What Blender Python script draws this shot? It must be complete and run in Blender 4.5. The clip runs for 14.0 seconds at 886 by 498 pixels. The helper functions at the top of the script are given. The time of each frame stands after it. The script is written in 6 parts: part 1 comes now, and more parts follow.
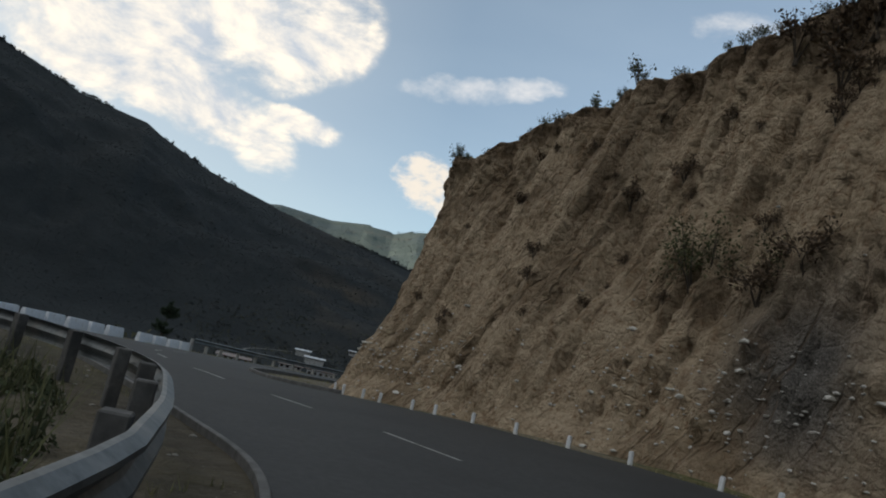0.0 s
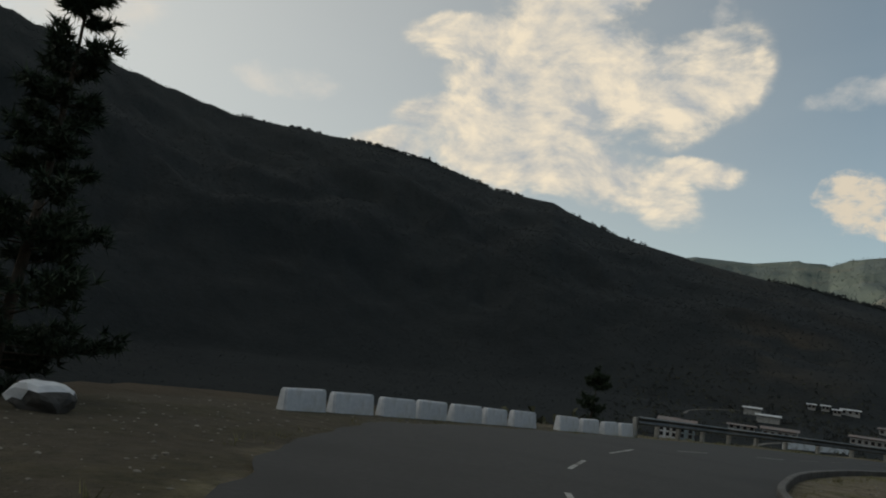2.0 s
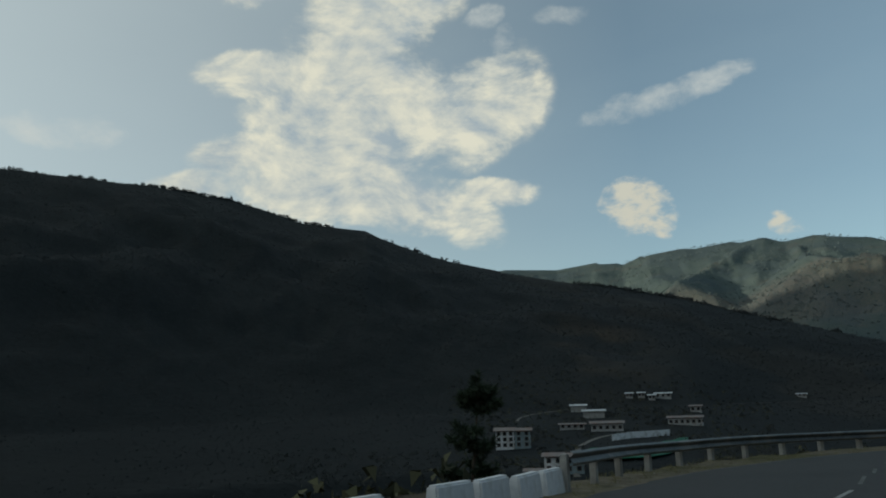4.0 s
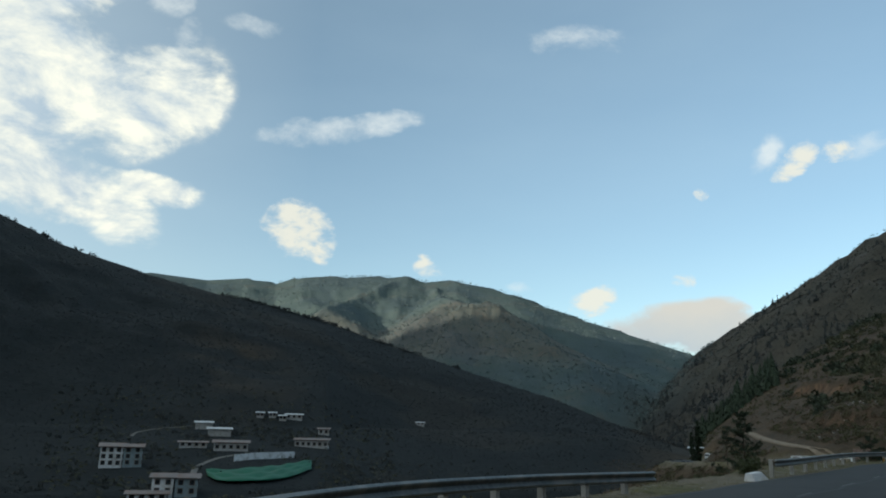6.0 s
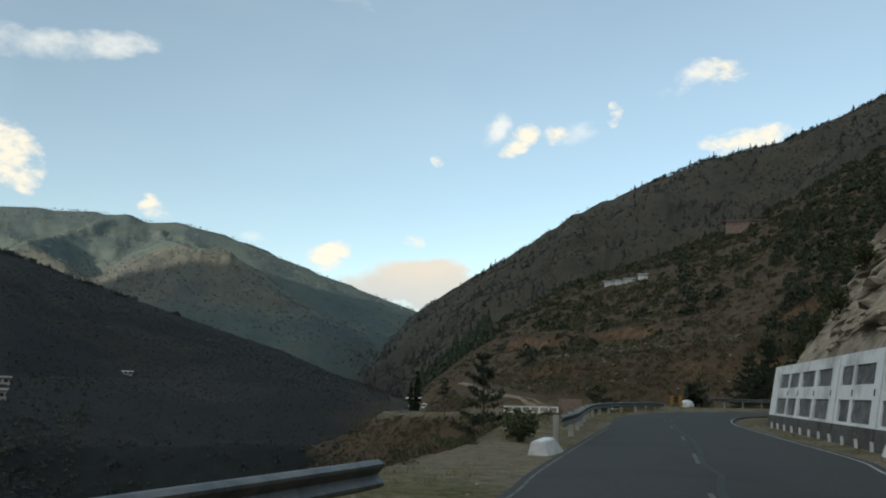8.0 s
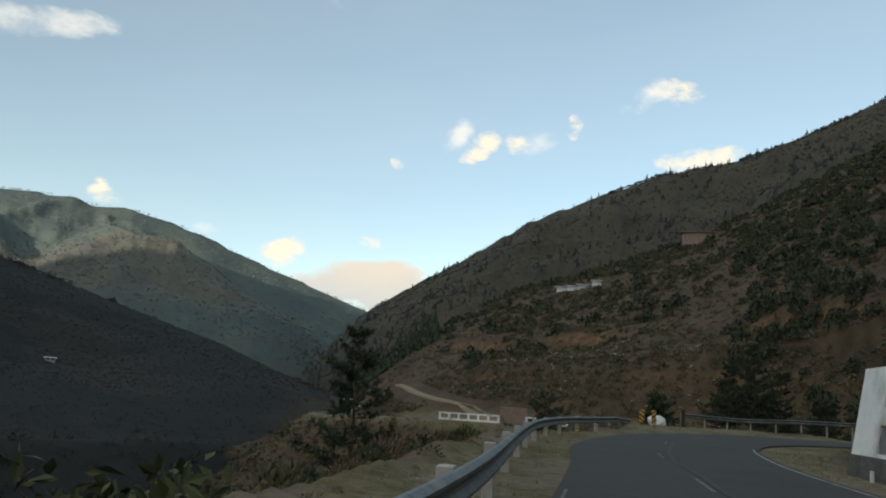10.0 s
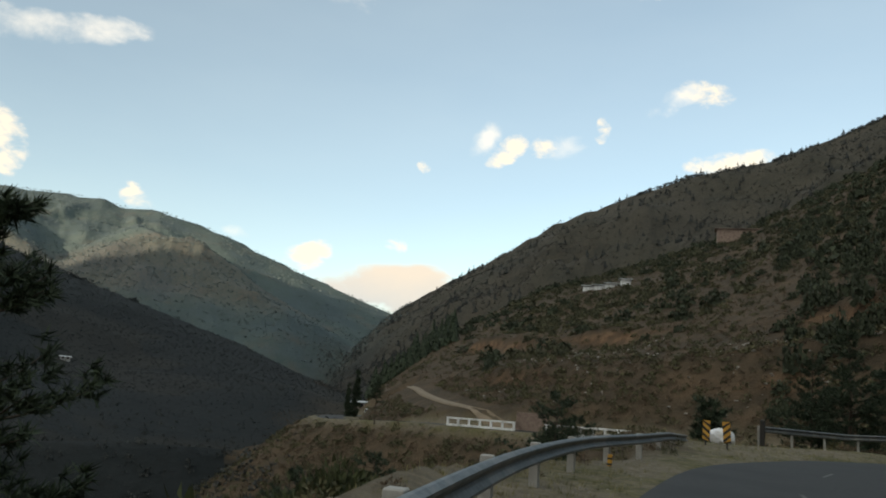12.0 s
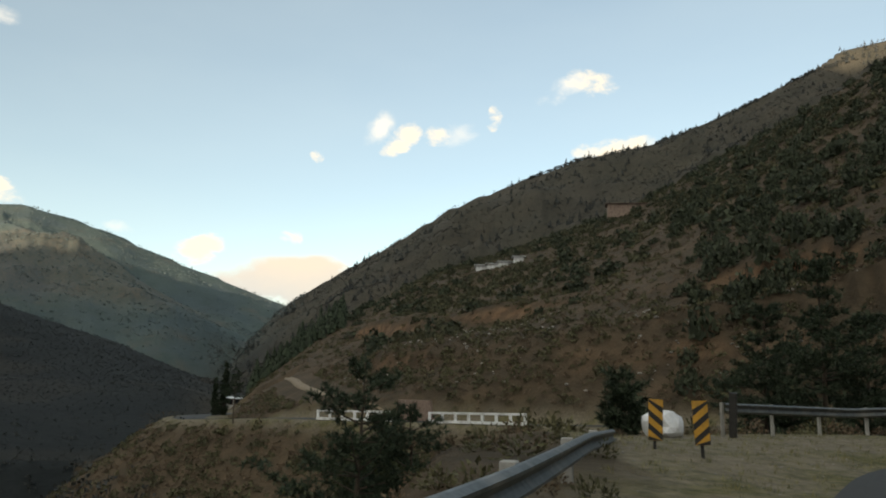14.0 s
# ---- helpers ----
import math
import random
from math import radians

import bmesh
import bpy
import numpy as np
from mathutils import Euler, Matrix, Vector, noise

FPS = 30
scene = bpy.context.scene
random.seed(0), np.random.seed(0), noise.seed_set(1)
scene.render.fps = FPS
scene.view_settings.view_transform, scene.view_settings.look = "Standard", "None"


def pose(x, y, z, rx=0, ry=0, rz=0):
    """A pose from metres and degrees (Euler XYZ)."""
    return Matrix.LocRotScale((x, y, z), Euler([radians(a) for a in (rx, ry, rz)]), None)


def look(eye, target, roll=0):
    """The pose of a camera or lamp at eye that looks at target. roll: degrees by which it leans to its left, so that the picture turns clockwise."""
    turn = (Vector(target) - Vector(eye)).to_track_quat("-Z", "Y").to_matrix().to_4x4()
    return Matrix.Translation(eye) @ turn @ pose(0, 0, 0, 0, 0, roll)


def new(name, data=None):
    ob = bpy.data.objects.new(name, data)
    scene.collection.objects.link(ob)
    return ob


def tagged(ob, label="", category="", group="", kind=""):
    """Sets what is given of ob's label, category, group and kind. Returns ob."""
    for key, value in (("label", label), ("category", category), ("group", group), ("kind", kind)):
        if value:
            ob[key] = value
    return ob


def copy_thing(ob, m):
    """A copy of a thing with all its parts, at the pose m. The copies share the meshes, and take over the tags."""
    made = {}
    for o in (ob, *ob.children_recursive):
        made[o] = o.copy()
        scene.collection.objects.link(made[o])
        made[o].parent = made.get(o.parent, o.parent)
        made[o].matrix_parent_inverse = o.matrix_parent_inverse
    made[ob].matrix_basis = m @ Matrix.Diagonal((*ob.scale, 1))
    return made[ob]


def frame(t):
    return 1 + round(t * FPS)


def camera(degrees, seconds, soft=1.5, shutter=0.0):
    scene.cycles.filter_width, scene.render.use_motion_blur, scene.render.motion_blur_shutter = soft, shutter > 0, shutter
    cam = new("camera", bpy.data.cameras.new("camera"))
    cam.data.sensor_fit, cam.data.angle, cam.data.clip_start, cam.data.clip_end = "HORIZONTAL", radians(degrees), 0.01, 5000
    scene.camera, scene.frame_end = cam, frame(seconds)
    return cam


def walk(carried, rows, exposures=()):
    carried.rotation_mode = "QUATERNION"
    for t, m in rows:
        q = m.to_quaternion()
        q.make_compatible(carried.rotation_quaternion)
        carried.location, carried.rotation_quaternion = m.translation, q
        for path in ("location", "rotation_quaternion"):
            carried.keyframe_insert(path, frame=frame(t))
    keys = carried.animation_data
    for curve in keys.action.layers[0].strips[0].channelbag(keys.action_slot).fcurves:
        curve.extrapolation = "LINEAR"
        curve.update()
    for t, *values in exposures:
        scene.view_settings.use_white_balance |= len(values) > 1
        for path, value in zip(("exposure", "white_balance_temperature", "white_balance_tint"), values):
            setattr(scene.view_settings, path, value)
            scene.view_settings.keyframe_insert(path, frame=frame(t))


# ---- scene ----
cam = camera(61.5, 14.0, soft=1.9)
PATH = [
    (0, pose(-0.02, 0.07, 1.26, 100.34, -12.35, -4.12)),
    (0.3, pose(0.09, 2.58, 1.35, 97.36, -11.96, 1.55)),
    (0.5, pose(0.02, 4.24, 1.41, 96.55, -11.30, 5.35)),
    (0.6, pose(-0.07, 5.05, 1.43, 96.77, -10.74, 7.50)),
    (0.9, pose(-0.53, 7.30, 1.48, 93.99, -10.45, 13.48)),
    (1, pose(-0.74, 8.01, 1.49, 95.54, -10.45, 16.48)),
    (1.3, pose(-1.54, 10.06, 1.53, 95.80, -11.63, 24.12)),
    (1.5, pose(-2.17, 11.38, 1.56, 94.16, -10.55, 27.60)),
    (1.8, pose(-3.21, 13.07, 1.60, 98.11, -10.18, 28.40)),
    (2, pose(-3.93, 14.19, 1.59, 99.19, -7.53, 28.74)),
    (2.1, pose(-4.32, 14.77, 1.59, 100.57, -6.89, 29.29)),
    (4.3, pose(-9.71, 30.05, 1.68, 102.81, 2.33, 13.04)),
    (4.5, pose(-9.73, 31.38, 1.67, 104.09, 2.58, 11.22)),
    (5, pose(-9.35, 34.70, 1.68, 103.32, 2.85, 3.57)),
    (5.2, pose(-9.19, 36.02, 1.68, 101.28, 1.96, -4.08)),
    (5.5, pose(-9.05, 37.91, 1.64, 102.39, 0.91, -11.55)),
    (5.8, pose(-8.89, 39.65, 1.57, 101.71, -0.61, -11.96)),
    (6, pose(-8.78, 41.00, 1.57, 103.75, -1.38, -11.14)),
    (6.5, pose(-7.86, 44.43, 1.61, 104.92, -0.75, -15.95)),
    (7, pose(-6.51, 48.14, 1.62, 104.33, -1.27, -20.53)),
    (7.5, pose(-4.59, 51.42, 1.46, 102.10, -0.77, -25.11)),
    (7.8, pose(-3.08, 53.52, 1.38, 103.20, -0.73, -29.36)),
    (8, pose(-1.95, 54.99, 1.33, 100.69, -1.61, -31.69)),
    (8.2, pose(-0.76, 56.46, 1.29, 99.17, -0.26, -34.35)),
    (10.3, pose(12.27, 69.96, 1.34, 102.30, -6.13, -36.37)),
    (10.5, pose(13.52, 71.15, 1.34, 106.30, -7.50, -36.84)),
    (11, pose(16.65, 74.12, 1.32, 103.71, -6.01, -35.58)),
    (11.5, pose(19.83, 77.15, 1.33, 101.15, -5.37, -33.98)),
    (12, pose(22.83, 80.42, 1.40, 101.28, -4.63, -33.70)),
    (12.5, pose(25.85, 83.68, 1.44, 101.23, -3.56, -32.36)),
    (13, pose(29.10, 86.72, 1.40, 99.22, -1.55, -32.35)),
    (13.2, pose(30.47, 87.87, 1.39, 99.35, -1.35, -33.02)),
    (13.5, pose(32.61, 89.52, 1.39, 100.25, -1.78, -36.28)),
    (14, pose(36.32, 92.13, 1.41, 100.81, -1.51, -41.16)),
]
walk(cam, PATH, [(0.0, 0.8, 6800, 13), (0.5, 0.8, 6700, 13), (1.0, 0.8, 6800, 13), (1.5, 0.52, 7100, 12), (2.1, 0.28, 7500, 11), (4.3, 0.18, 6400, 1), (5.0, 0.22, 6250, 1), (5.6, 0.70, 6250, 3), (6.6, 0.74, 6350, 3),
                 (7.5, 0.82, 6700, 6), (8.0, 0.94, 6950, 7), (11.0, 1.0, 7300, 9), (13.0, 1.14, 7800, 10), (14.0, 1.14, 7900, 10)])

# ---- light ----
SUN_AZ, SUN_EL = -114.0, 6.0          # degrees, clockwise from +y, above the level
world = bpy.data.worlds.new("world")
scene.world = world
world.use_nodes = True
wn, wl = world.node_tree.nodes, world.node_tree.links
wn.clear()


def wire(tree, kind, **inputs):
    """A node with its inputs set to values or linked to sockets."""
    node = tree.nodes.new(kind)
    for key, value in inputs.items():
        sock = node.inputs[int(key[1:])] if key[0] == "i" and key[1:].isdigit() else node.inputs[key]
        if isinstance(value, bpy.types.NodeSocket):
            tree.links.new(value, sock)
        else:
            sock.default_value = value
    return node


def calc(tree, op, a, b=0.0, c=0.0, clamp=False):
    node = wire(tree, "ShaderNodeMath", i0=a, i1=b, i2=c)
    node.operation, node.use_clamp = op, clamp
    return node.outputs[0]


def build_sky():
    t = world.node_tree
    sky = t.nodes.new("ShaderNodeTexSky")
    sky.sky_type, sky.sun_disc = "NISHITA", False
    sky.sun_elevation, sky.sun_rotation = radians(SUN_EL), radians(SUN_AZ)
    sky.altitude, sky.air_density, sky.dust_density, sky.ozone_density = 2300, 1.0, 1.6, 1.0
    place = t.nodes.new("ShaderNodeTexCoord").outputs["Generated"]
    xyz = wire(t, "ShaderNodeSeparateXYZ", i0=place)
    az = calc(t, "MULTIPLY", calc(t, "ARCTAN2", xyz.outputs[0], xyz.outputs[1]), 57.296)
    el = calc(t, "MULTIPLY", calc(t, "ARCSINE", xyz.outputs[2]), 57.296)
    drift = wire(t, "ShaderNodeTexNoise", Vector=place, Scale=7.0, Detail=5.0, Roughness=0.6)
    sway = wire(t, "ShaderNodeSeparateColor", i0=drift.outputs["Color"])
    az_w = calc(t, "ADD", az, calc(t, "MULTIPLY_ADD", sway.outputs[0], 5.0, -2.5))
    el_w = calc(t, "ADD", el, calc(t, "MULTIPLY_ADD", sway.outputs[1], 3.0, -1.5))
    flat = wire(t, "ShaderNodeMapping", Vector=place)
    flat.inputs["Scale"].default_value = (1.0, 1.0, 1.7)
    billow = wire(t, "ShaderNodeTexNoise", Vector=flat.outputs[0], Scale=8.5, Detail=8.0, Roughness=0.60, Distortion=0.25).outputs["Fac"]
    wool = wire(t, "ShaderNodeTexNoise", Vector=flat.outputs[0], Scale=30.0, Detail=7.0, Roughness=0.60, Distortion=0.3).outputs["Fac"]
    # the same billows a little nearer to the sun: the difference is the lit side
    toward = wire(t, "ShaderNodeMapping", Vector=flat.outputs[0])
    toward.inputs["Location"].default_value = (-0.022, -0.004, -0.012)
    billow_sun = wire(t, "ShaderNodeTexNoise", Vector=toward.outputs[0], Scale=8.5, Detail=8.0, Roughness=0.60, Distortion=0.25).outputs["Fac"]

    def blobs(shapes, a0, e0):
        """Soft ellipses (azimuth, elevation, half width, half height, tilt, weight), the densest one counting."""
        thick = None
        for a, e, ra, re, tilt, dens in shapes:
            du, dv = calc(t, "SUBTRACT", a0, a), calc(t, "SUBTRACT", e0, e)
            c, s = math.cos(radians(tilt)), math.sin(radians(tilt))
            u = calc(t, "ADD", calc(t, "MULTIPLY", du, c / ra), calc(t, "MULTIPLY", dv, s / ra))
            v = calc(t, "ADD", calc(t, "MULTIPLY", du, -s / re), calc(t, "MULTIPLY", dv, c / re))
            d = calc(t, "ADD", calc(t, "MULTIPLY", u, u), calc(t, "MULTIPLY", v, v))
            d = calc(t, "MULTIPLY", calc(t, "SUBTRACT", 1.0, d, clamp=True), dens)
            thick = d if thick is None else calc(t, "MAXIMUM", thick, d)
        return thick

    def covering(thick, noise_out, grain, lo, hi, most):
        raw = calc(t, "ADD", thick, calc(t, "MULTIPLY_ADD", noise_out, grain, -0.5 * grain))
        raw = calc(t, "MULTIPLY", raw, calc(t, "MULTIPLY", thick, 3.0, clamp=True))
        fade = wire(t, "ShaderNodeMapRange", i0=raw, i1=lo, i2=hi, i3=0.0, i4=most)
        fade.interpolation_type = "SMOOTHSTEP"
        return fade.outputs[0], raw

    def blend(a, b, fac):
        mix = wire(t, "ShaderNodeMix", i0=fac)
        mix.data_type = "RGBA"
        for sock, value in ((mix.inputs[6], a), (mix.inputs[7], b)):
            if isinstance(value, tuple):
                sock.default_value = (*value, 1)
            else:
                t.links.new(value, sock)
        return mix.outputs[2]

    both = calc(t, "MULTIPLY_ADD", wool, 0.20, calc(t, "MULTIPLY", billow, 0.80))
    # thin high veil over the blue
    long_map = wire(t, "ShaderNodeMapping", Vector=place)
    long_map.inputs["Scale"].default_value = (1.3, 1.3, 4.0)
    streaks = wire(t, "ShaderNodeTexNoise", Vector=long_map.outputs[0], Scale=2.0, Detail=6.0, Roughness=0.5)
    veil = wire(t, "ShaderNodeMapRange", i0=streaks.outputs["Fac"], i1=0.34, i2=0.76, i3=0.15, i4=0.23).outputs[0]
    sunward = wire(t, "ShaderNodeMapRange", i0=az, i1=-66.0, i2=0.0, i3=0.60, i4=0.0).outputs[0]
    col = blend(blend(sky.outputs[0], (2.75, 3.35, 3.65), veil), (4.35, 4.55, 4.55), sunward)
    # the large broken cloud: grey-blue body, cream lit rims
    cover, body = covering(blobs(CLOUDS_WEST, az_w, el_w), both, 3.7, -0.02, 0.85, 0.97)
    relief = calc(t, "MULTIPLY_ADD", calc(t, "SUBTRACT", billow, billow_sun), 4.2, 0.50)
    relief = calc(t, "ADD", relief, calc(t, "MULTIPLY_ADD", body, -0.26, 0.24), clamp=True)
    k = CLOUD_LIGHT
    lit = blend((0.58 * k, 0.67 * k, 0.77 * k), (1.20 * k, 1.13 * k, 0.97 * k), relief)
    col = blend(col, lit, cover)
    # thin wisps
    cover, _ = covering(blobs(CLOUDS_THIN, az_w, el_w), both, 4.5, 0.10, 1.5, 0.80)
    col = blend(col, (0.96 * k, 0.97 * k, 0.96 * k), cover)
    # small warm puffs with firm edges
    az_p = calc(t, "ADD", az, calc(t, "MULTIPLY_ADD", sway.outputs[2], 3.0, -1.5))
    el_p = calc(t, "ADD", el, calc(t, "MULTIPLY_ADD", billow, 2.0, -1.0))
    cover, body = covering(blobs(CLOUDS_PUFF, az_p, el_p), wool, 3.2, 0.12, 1.20, 0.92)
    warm = wire(t, "ShaderNodeMapRange", i0=body, i1=0.2, i2=1.0).outputs[0]
    col = blend(col, blend((0.84 * k, 0.86 * k, 0.86 * k), (0.99 * k, 0.93 * k, 0.81 * k), warm), cover)
    # the low bank in the valley's gap
    cover, body = covering(blobs(CLOUDS_LOW, az_p, el_p), both, 4.0, 0.02, 0.85, 0.92)
    col = blend(col, blend((0.62 * k, 0.64 * k, 0.67 * k), (0.80 * k, 0.72 * k, 0.64 * k), wire(t, "ShaderNodeMapRange", i0=calc(t, "MULTIPLY_ADD", el, 0.22, billow), i1=1.9, i2=2.6).outputs[0]), cover)
    back = wire(t, "ShaderNodeBackground", Color=col, Strength=SKY_LIGHT)
    out = t.nodes.new("ShaderNodeOutputWorld")
    t.links.new(back.outputs[0], out.inputs[0])


SKY_LIGHT, CLOUD_LIGHT = 0.15, 3.7
CLOUDS_WEST = [(-22, 22.0, 11, 6.2, 0, 1.15), (-30, 25.3, 6.2, 2.4, 8, 1.0), (-21, 29.8, 8.5, 4.4, 15, 1.05), (-30, 31.5, 5, 1.6, 10, 0.7), (-13, 22.4, 7.5, 4.6, 28, 0.95), (-30, 18.9, 6.0, 2.2, 6, 1.0), (-25, 17.0, 10.5, 3.0, -4, 1.1),
               (-17.5, 15.8, 8, 3.2, -20, 1.0), (-12.3, 16.4, 4.6, 1.4, -4, 0.8), (-34, 16.3, 5, 1.7, 5, 0.8)]
CLOUDS_THIN = [(-44, 19.8, 5.0, 1.5, 6, 0.9), (-58, 21, 7, 2.4, 15, 1.0), (-75, 24, 12, 4, 10, 1.0), (2.1, 22.6, 7.6, 1.25, 9, 1.0), (21.5, 28.9, 5.0, 1.5, -4, 0.72), (-11, 27.4, 2.2, 1.4, 60, 0.7), (-12, 29.5, 2.0, 1.3, 20, 0.7), (16.9, 10.7, 1.8, 0.7, 0, 0.7),
               (42.6, 20.0, 3.2, 1.2, 14, 0.45), (50.6, 22.7, 2.2, 1.0, 0, 0.8), (35.4, 19.9, 2.2, 1.1, 50, 0.42), (49, 22.0, 2.5, 1.0, 10, 0.6), (-5, 28.9, 4, 1.0, 0, 0.6)]
CLOUDS_PUFF = [(-0.6, 14.6, 3.3, 2.9, -10, 1.25), (-1.0, 15.9, 2.6, 1.6, 0, 1.1), (0.8, 13.4, 1.6, 1.6, 0, 1.0), (9.4, 12.3, 1.7, 0.9, -20, 0.9), (22.4, 9.6, 2.3, 1.4, 18, 1.1), (29.1, 11.0, 1.0, 0.8, 0, 0.8), (30.5, 17.3, 0.7, 0.6, -40, 0.62), (37.2, 19.1, 2.6, 1.25, 20, 1.15),
               (40.6, 19.5, 1.5, 1.1, 10, 0.95), (44.8, 20.7, 0.8, 1.3, -15, 0.75), (52.8, 23.3, 2.6, 1.2, -14, 0.95), (49.2, 31.0, 4.6, 1.4, 6, 1.0), (51.2, 31.9, 2.4, 0.9, 0, 0.9), (54.6, 18.4, 3.8, 1.1, 4, 1.1)]
CLOUDS_LOW = [(28.4, 7.6, 5.8, 2.5, 5, 1.25), (31, 8.3, 3.6, 2.0, 0, 1.15), (25.5, 6.8, 4, 2.0, -10, 1.1)]
build_sky()
sun = new("sun", bpy.data.lights.new("sun", "SUN"))
sun.data.energy, sun.data.angle, sun.data.color = 3.4, radians(0.6), (1.0, 0.90, 0.76)
sun_way = Vector((math.sin(radians(SUN_AZ)) * math.cos(radians(SUN_EL)), math.cos(radians(SUN_AZ)) * math.cos(radians(SUN_EL)), math.sin(radians(SUN_EL))))
sun.matrix_world = look(sun_way * 100, (0, 0, 0))

# ---- materials ----
def material(name, low, high, scale=4.0, rough=0.85, bump=0.3, detail=6.0, metal=0.0, stain=None, stain_scale=0.4, dist=0.05, vary=0.0):
    """A surface in two tones with grain, a second tone of stains and fine relief; object space in metres."""
    m = bpy.data.materials.new(name)
    m.use_nodes = True
    t = m.node_tree
    bsdf = t.nodes["Principled BSDF"]
    place = t.nodes.new("ShaderNodeTexCoord").outputs["Object"]
    grain = wire(t, "ShaderNodeTexNoise", Vector=place, Scale=scale, Detail=detail, Roughness=0.65)
    tone = wire(t, "ShaderNodeMapRange", i0=grain.outputs["Fac"], i1=0.3, i2=0.7)
    mix = wire(t, "ShaderNodeMix", i0=tone.outputs[0])
    mix.data_type = "RGBA"
    mix.inputs[6].default_value, mix.inputs[7].default_value = (*low, 1), (*high, 1)
    col = mix.outputs[2]
    if stain:
        blot = wire(t, "ShaderNodeTexNoise", Vector=place, Scale=stain_scale, Detail=4.0, Roughness=0.6)
        where = wire(t, "ShaderNodeMapRange", i0=blot.outputs["Fac"], i1=0.48, i2=0.68)
        mix2 = wire(t, "ShaderNodeMix", i0=where.outputs[0])
        mix2.data_type = "RGBA"
        t.links.new(col, mix2.inputs[6])
        mix2.inputs[7].default_value = (*stain, 1)
        col = mix2.outputs[2]
    if vary:
        isle = t.nodes.new("ShaderNodeNewGeometry").outputs["Random Per Island"]
        amount = calc(t, "MULTIPLY_ADD", isle, vary * 2, 1 - vary)
        scl = wire(t, "ShaderNodeVectorMath", i0=col, i1=amount)
        scl.operation = "MULTIPLY"
        col = scl.outputs[0]
    t.links.new(col, bsdf.inputs["Base Color"])
    bsdf.inputs["Roughness"].default_value, bsdf.inputs["Metallic"].default_value = rough, metal
    if bump:
        rel = wire(t, "ShaderNodeBump", Strength=bump, Distance=dist, Height=grain.outputs["Fac"])
        t.links.new(rel.outputs[0], bsdf.inputs["Normal"])
    return m


ASPHALT = material("asphalt", (0.020, 0.0205, 0.0200), (0.043, 0.043, 0.041), 9, 0.85, 0.22, detail=10.0, stain=(0.022, 0.022, 0.021), stain_scale=0.32, dist=0.012)
PAINT_LINE = material("road_paint", (0.24, 0.24, 0.225), (0.50, 0.50, 0.475), 12, 0.8, 0.15, stain=(0.12, 0.115, 0.105), stain_scale=2.2, dist=0.004)
WHITEWASH = material("whitewash", (0.62, 0.64, 0.66), (0.82, 0.83, 0.84), 5, 0.8, 0.25, stain=(0.55, 0.54, 0.50), stain_scale=1.6, dist=0.01)
STEEL = material("galvanised_steel", (0.085, 0.094, 0.094), (0.19, 0.20, 0.198), 9, 0.52, 0.08, metal=0.75, stain=(0.24, 0.23, 0.21), stain_scale=1.3, dist=0.004)
CONCRETE = material("concrete", (0.30, 0.29, 0.27), (0.44, 0.43, 0.40), 8, 0.9, 0.3, stain=(0.22, 0.21, 0.19), stain_scale=1.0, dist=0.01)
EARTH = None
ROCK = material("grey_rock", (0.22, 0.205, 0.185), (0.48, 0.45, 0.40), 2.2, 0.9, 0.7, stain=(0.12, 0.11, 0.10), stain_scale=0.7, dist=0.08)
PEBBLE = material("pebbles", (0.13, 0.12, 0.10), (0.29, 0.265, 0.225), 4, 0.9, 0.3, dist=0.02, vary=0.3)
DRY_BUSH = material("dry_brush", (0.075, 0.050, 0.030), (0.15, 0.10, 0.06), 6, 0.9, 0, vary=0.45)
LEAF = material("leaves", (0.034, 0.045, 0.017), (0.075, 0.088, 0.032), 5, 0.8, 0, vary=0.28)
OLIVE = material("olive_leaves", (0.055, 0.060, 0.022), (0.115, 0.115, 0.045), 5, 0.8, 0, vary=0.3)
NEEDLE = material("needles", (0.018, 0.033, 0.017), (0.045, 0.066, 0.032), 5, 0.8, 0, vary=0.4)
BARK = material("bark", (0.050, 0.038, 0.028), (0.11, 0.085, 0.062), 18, 0.95, 0.6, dist=0.02)
PINE_FAR = material("hill_pines", (0.024, 0.034, 0.019), (0.052, 0.064, 0.034), 0.3, 0.9, 0, vary=0.35)
HILL_TREE = material("hill_trees", (0.040, 0.045, 0.024), (0.085, 0.083, 0.042), 0.3, 0.9, 0, vary=0.35)
POST_GREY = material("weathered_post", (0.055, 0.053, 0.050), (0.13, 0.125, 0.115), 8, 0.9, 0.3, stain=(0.045, 0.043, 0.04), stain_scale=1.2, dist=0.01)
SLOPE_ROCK = material("tan_rock", (0.19, 0.160, 0.120), (0.43, 0.37, 0.285), 1.6, 0.9, 0.9, stain=(0.10, 0.085, 0.060), stain_scale=0.6, dist=0.12)
PALE_STONE = material("pale_stone", (0.38, 0.36, 0.32), (0.70, 0.67, 0.61), 6, 0.9, 0.4, dist=0.02)
GRASS = material("dry_grass", (0.115, 0.115, 0.05), (0.26, 0.23, 0.11), 3, 0.9, 0, vary=0.4)
# dark scrub trees, their tone lowered further for the mountain's shade
SHADED_FOREST = material("shaded_forest", (0.023, 0.028, 0.030), (0.044, 0.049, 0.048), 0.012, 0.95, 0, vary=0.12)
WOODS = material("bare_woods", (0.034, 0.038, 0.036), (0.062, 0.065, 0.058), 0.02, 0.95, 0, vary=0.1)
# far mountain's woods, with distance haze put into the colour
HAZED_WOOD = material("hazed_wood", (0.062, 0.087, 0.091), (0.114, 0.145, 0.144), 0.008, 0.95, 0, vary=0.18)
